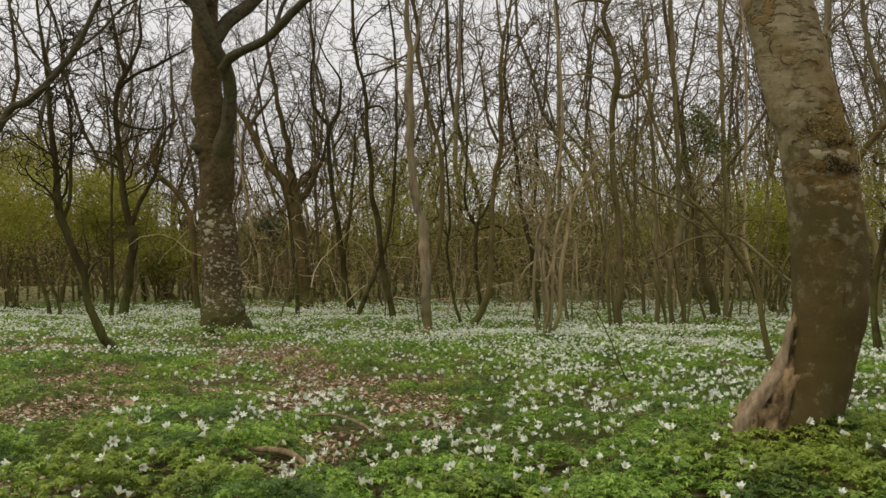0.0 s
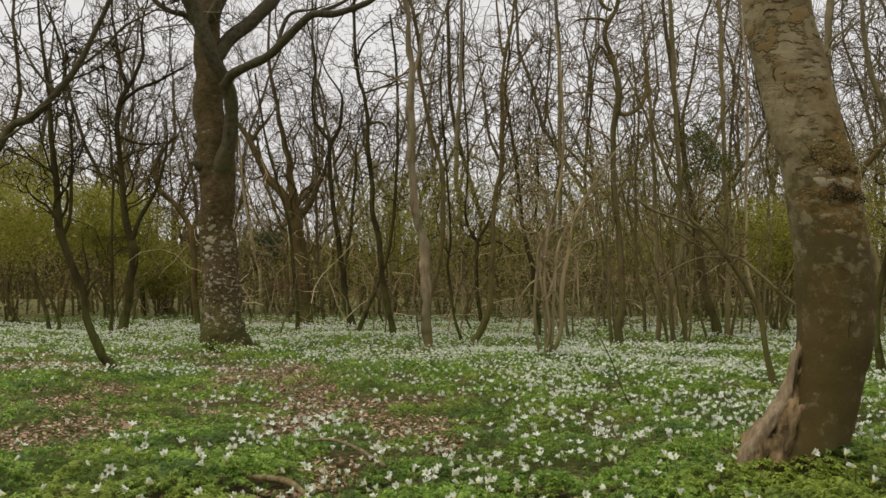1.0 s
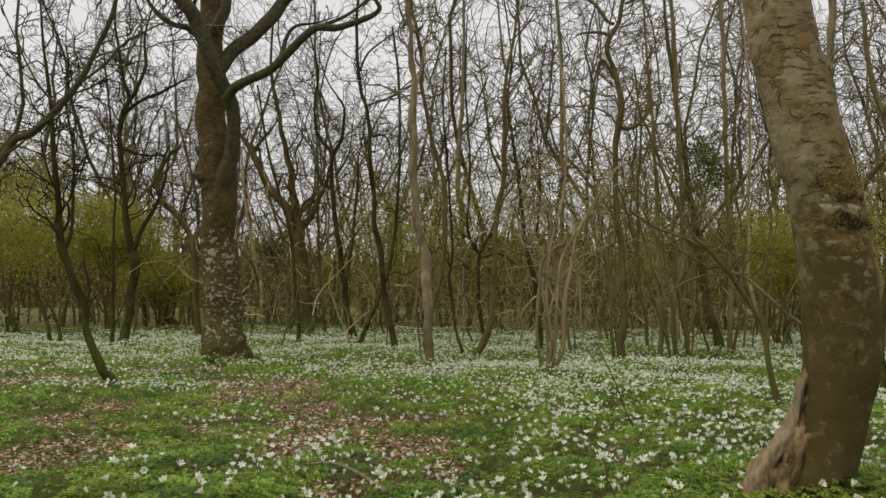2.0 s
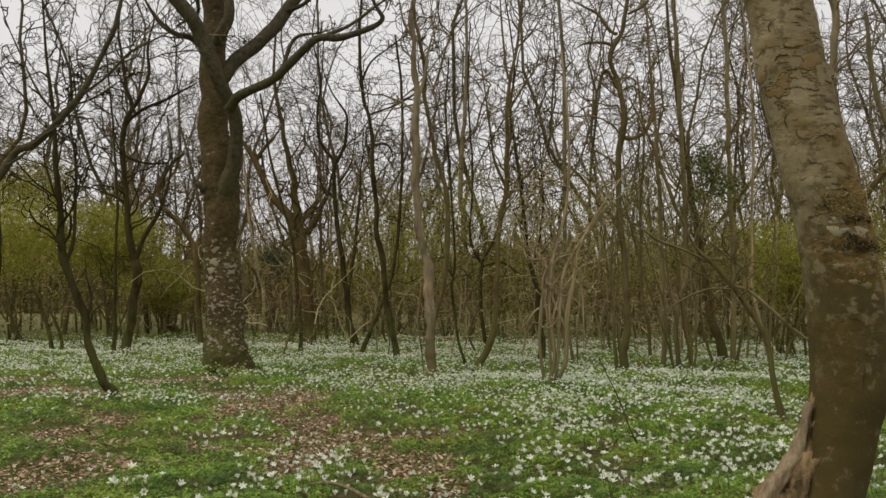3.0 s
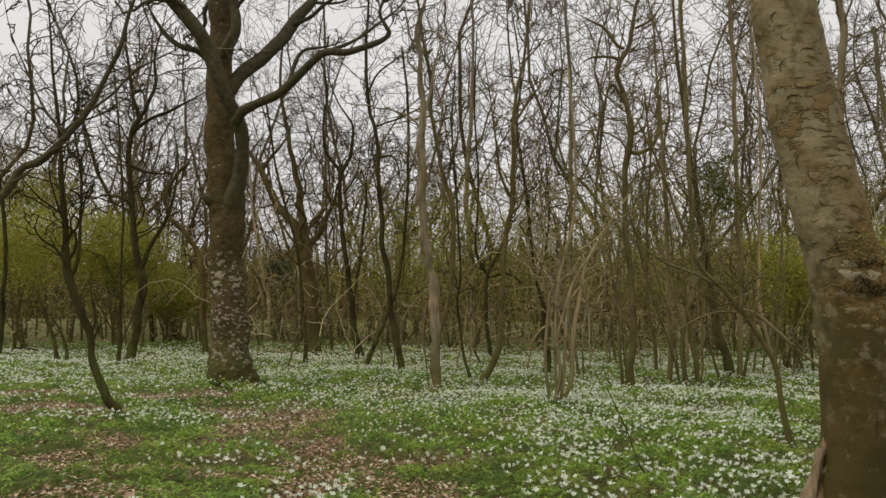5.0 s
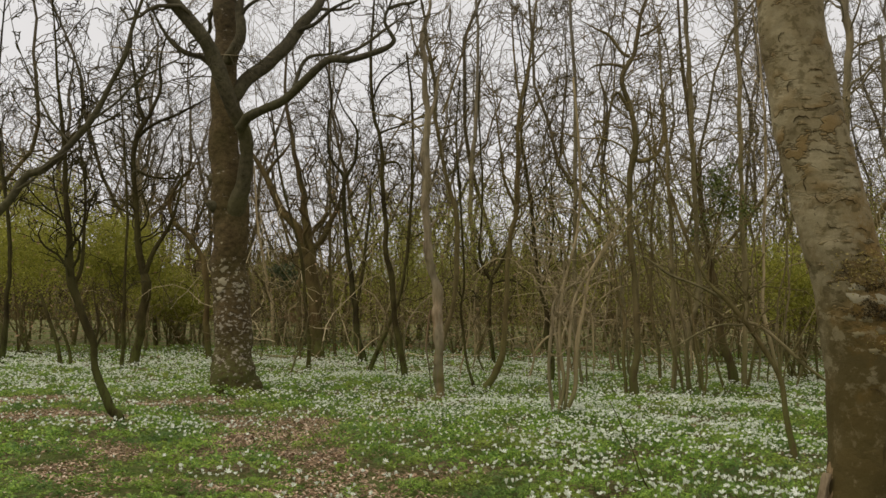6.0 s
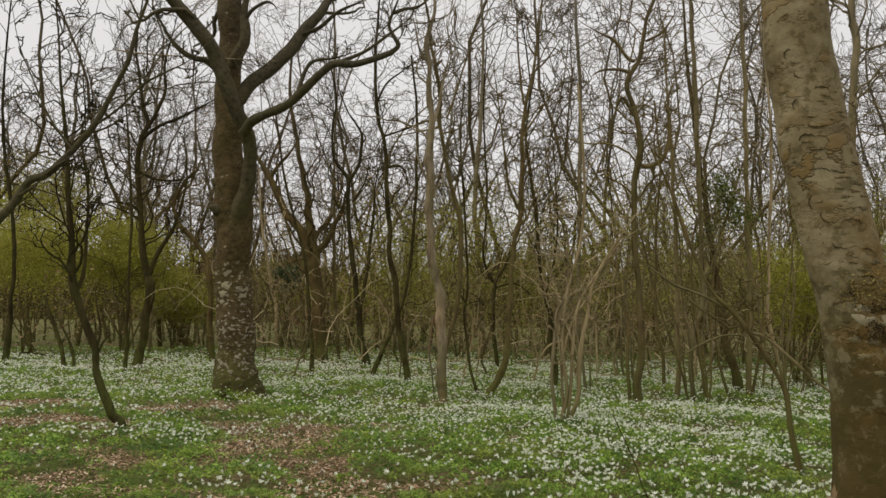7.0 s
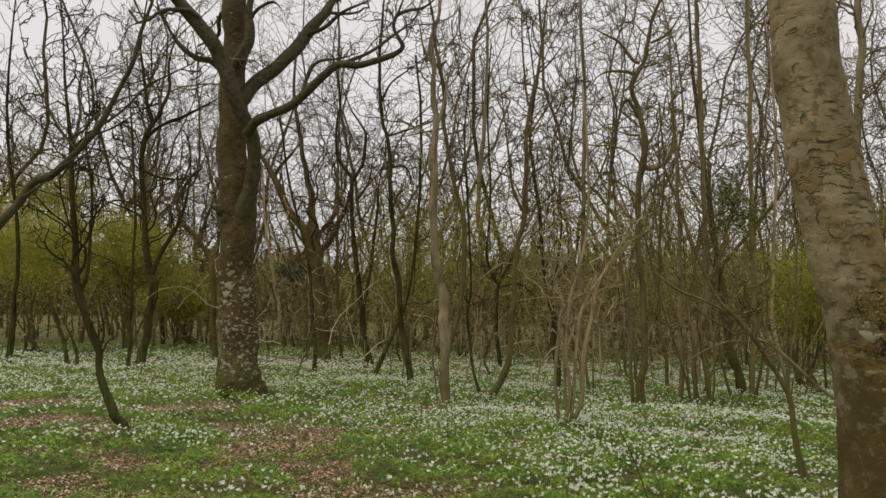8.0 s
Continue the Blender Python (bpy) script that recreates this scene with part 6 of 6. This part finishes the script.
def single_leaves():
    """Large dry leaves that lie apart from the rest."""
    rng = np.random.default_rng(24)
    kinds = []
    for _ in range(4):
        V, Q = dead_leaf(rng)
        V = np.concatenate([V, V - [0, 0, 0.02]])
        me = mesh_of("fallen_leaf", V, np.concatenate([Q, Q[:, ::-1] + len(V) // 2]), True)
        me.materials.append(litter_brown)
        kinds.append(me)
    for k, (x, y) in enumerate(((-0.93, 2.75), (-0.9, 2.7), (-0.4, 2.66), (-0.36, 2.74), (-0.44, 2.8), (-0.3, 2.7), (-0.5, 2.25), (-0.47, 2.18), (-0.42, 2.25), (-1.45, 3.2), (-1.3, 3.3), (-1.6, 3.1), (-0.1, 3.2), (0.02, 3.25), (-0.7, 3.5), (-0.62, 3.6))):
        ob = tagged(new("fallen_leaf", kinds[k % 4]), "large pale dry fallen leaf, curled at its edges", "leaf", "large fallen leaves")
        ob.matrix_world = Matrix.LocRotScale((x, y, float(hill(x, y)) + 0.035), Euler((rng.normal(0, 0.25), rng.normal(0, 0.25), rng.uniform(0, 6.28))), Vector.Fill(3, rng.uniform(0.05, 0.075)))


def stick(label, nodes, mat, twigs=()):
    x, y, z, r = nodes[0]
    root = tagged(new("fallen_stick"), label, "stick")
    root.location = (x, y, z)
    for k, line in enumerate((nodes, *twigs)):
        L, me = knobbly(line, 9 if k == 0 else 5, 40 if k == 0 else 12, 0.25, 3 + k)
        me.transform(Matrix.Translation((-x, -y, -z)))
        part("branch" if k == 0 else "twig", me, mat, root)


leaning_tree()
beech = bpy.data.objects["beech_tree"]
for z, t, size in ((1.44, -0.1, 0.03), (1.366, -0.58, 0.04), (1.366, -0.13, 0.055), (1.22, -0.16, 0.045), (1.125, -0.32, 0.04), (1.185, 0.05, 0.028), (1.537, 0.55, 0.035), (1.305, 0.8, 0.04), (1.184, 0.95, 0.045), (1.105, 0.85, 0.03), (1.35, -0.8, 0.03), (1.42, 0.3, 0.02), (1.64, -0.2, 0.018), (1.03, -0.5, 0.03)):
    lichen_patch(beech, skins["beech_tree"], z, -math.pi / 2 + t, size, crust_light, "round pale lichen disc")
for k, (x, y) in enumerate(((1.4, 11.1), (2.2, 13), (2.45, 10), (3.5, 14), (4.3, 16.8), (4.9, 13.7), (5.8, 16.5), (3.6, 10.8))):
    hazel_clump((x, y), 70 + k, (bark_pale, bark_grey, bark_mid)[k % 3], 3 + k % 3, 3.4 + 0.8 * (k % 3))
middle_wood()
brushwood()
dead_saplings()
far_wood()
distance()
SHRUBS = [(-9.5, 17.0, 1.8, 1.3, 1.05, 2.15), (-7.9, 18.2, 0.95, 1.0, 0.95, 2.15), (-12.6, 20.0, 1.8, 1.5, 1.2, 2.3), (-8.3, 22.0, 0.9, 1.0, 0.7, 1.25), (-13.4, 24.0, 1.3, 1.2, 0.9, 4.1), (-2.4, 24.0, 1.6, 1.3, 1.7, 2.6), (-5.3, 28.0, 1.8, 1.5, 1.2, 1.4), (4.7, 13.0, 0.55, 0.6, 0.7, 1.35), (7.4, 17.5, 1.3, 1.2, 1.0, 1.6), (5.6, 30.0, 2.8, 1.8, 1.4, 1.7)]
for k, (x, y, a, b, c, h) in enumerate(SHRUBS):
    shrub("hawthorn_shrub", "shrub in fresh yellow-green spring leaf", (x, y), (a, b, c), h, 20000 if k < 4 else 9000, 0.012 + 0.0008 * y, spring_green, 40 + k, 7)
for k, (x, y, h) in enumerate(((-2.0, 21, 1.5), (-0.6, 19, 1.9), (1.4, 20, 1.9), (3.3, 18, 2.0), (5.2, 19, 2.0), (7.5, 18.5, 2.1), (9.8, 21, 2.1), (-7.2, 29, 1.9))):
    shrub("hawthorn_shrub", "shrub misted with opening olive-green buds", (x, y), (1.7, 1.2, 1.75), h + 0.4, 10500, 0.022, haze_green, 80 + k, 6)
shrub("holly_bush", "dark evergreen holly bush", (-5.35, 22.0), (0.36, 0.36, 0.42), 1.8, 1500, 0.035, ivy_green, 60, 4)
shrub("beech_hedge", "low hedge of withered russet beech leaves", (-5.0, 22.4), (0.4, 0.4, 0.3), 0.85, 1800, 0.028, rust_leaf, 62, 8)
shrub("ivy_growth", "olive-green ivy bunched round a grey pole", (2.85, 10.3), (0.24, 0.24, 0.6), 2.3, 1900, 0.018, bramble_green, 61, 3)
carpet()
single_flowers()
litter()
single_leaves()
stick("bent grey-brown fallen stick lying on leaves", [(-0.512, 2.956, 0.115, 0.003), (-0.455, 2.955, 0.12, 0.005), (-0.391, 2.91, 0.122, 0.0062), (-0.293, 2.775, 0.115, 0.0068), (-0.203, 2.619, 0.1, 0.007), (-0.195, 2.601, 0.098, 0.004)], stick_bark, [[(-0.391, 2.91, 0.122, 0.003), (-0.36, 2.93, 0.135, 0.0025), (-0.33, 2.94, 0.14, 0.0015)]])
stick("thick mossy piece of fallen branch", [(-0.609, 2.453, 0.1, 0.003), (-0.544, 2.389, 0.112, 0.008), (-0.48, 2.361, 0.115, 0.0095), (-0.422, 2.319, 0.11, 0.009), (-0.364, 2.237, 0.095, 0.0065), (-0.353, 2.217, 0.088, 0.0025)], stick_bark, [[(-0.48, 2.361, 0.12, 0.0045), (-0.47, 2.35, 0.138, 0.0035), (-0.462, 2.345, 0.146, 0.002)]])
stick("thin dead twig standing in flowers", [(0.866, 3.970, -0.026, 0.0040), (0.817, 3.970, 0.074, 0.0035), (0.768, 3.970, 0.173, 0.0035), (0.729, 3.970, 0.283, 0.0030), (0.670, 3.970, 0.412, 0.0025), (0.631, 3.970, 0.492, 0.0020)], bark_dark, [[(0.788, 3.970, 0.133, 0.0030), (0.739, 3.960, 0.144, 0.0030), (0.689, 3.950, 0.114, 0.0025), (0.611, 3.930, 0.085, 0.0020)]])
stick("fallen dark branch at the wood edge", [(-8.093, 13.752, 0.022, 0.0108), (-8.335, 14.688, 0.063, 0.0144), (-8.724, 15.552, 0.092, 0.0144), (-8.289, 15.840, 0.011, 0.0086)], bark_dark)
stick("fallen grey branch lying in flowers", [(3.920, 16.272, -0.093, 0.0144), (4.401, 16.560, 0.068, 0.0216), (4.886, 16.704, 0.020, 0.0216), (5.379, 16.560, -0.079, 0.0180)], bark_mid, [[(4.401, 16.560, 0.068, 0.0144), (4.478, 16.344, -0.055, 0.0130), (4.552, 16.200, -0.137, 0.0108)]])
stick("short dead twig among leaves", [(-0.043, 2.920, -0.006, 0.0040), (-0.042, 2.920, 0.054, 0.0040), (-0.020, 2.891, 0.110, 0.0030), (-0.000, 2.890, 0.150, 0.0020)], bark_dark)
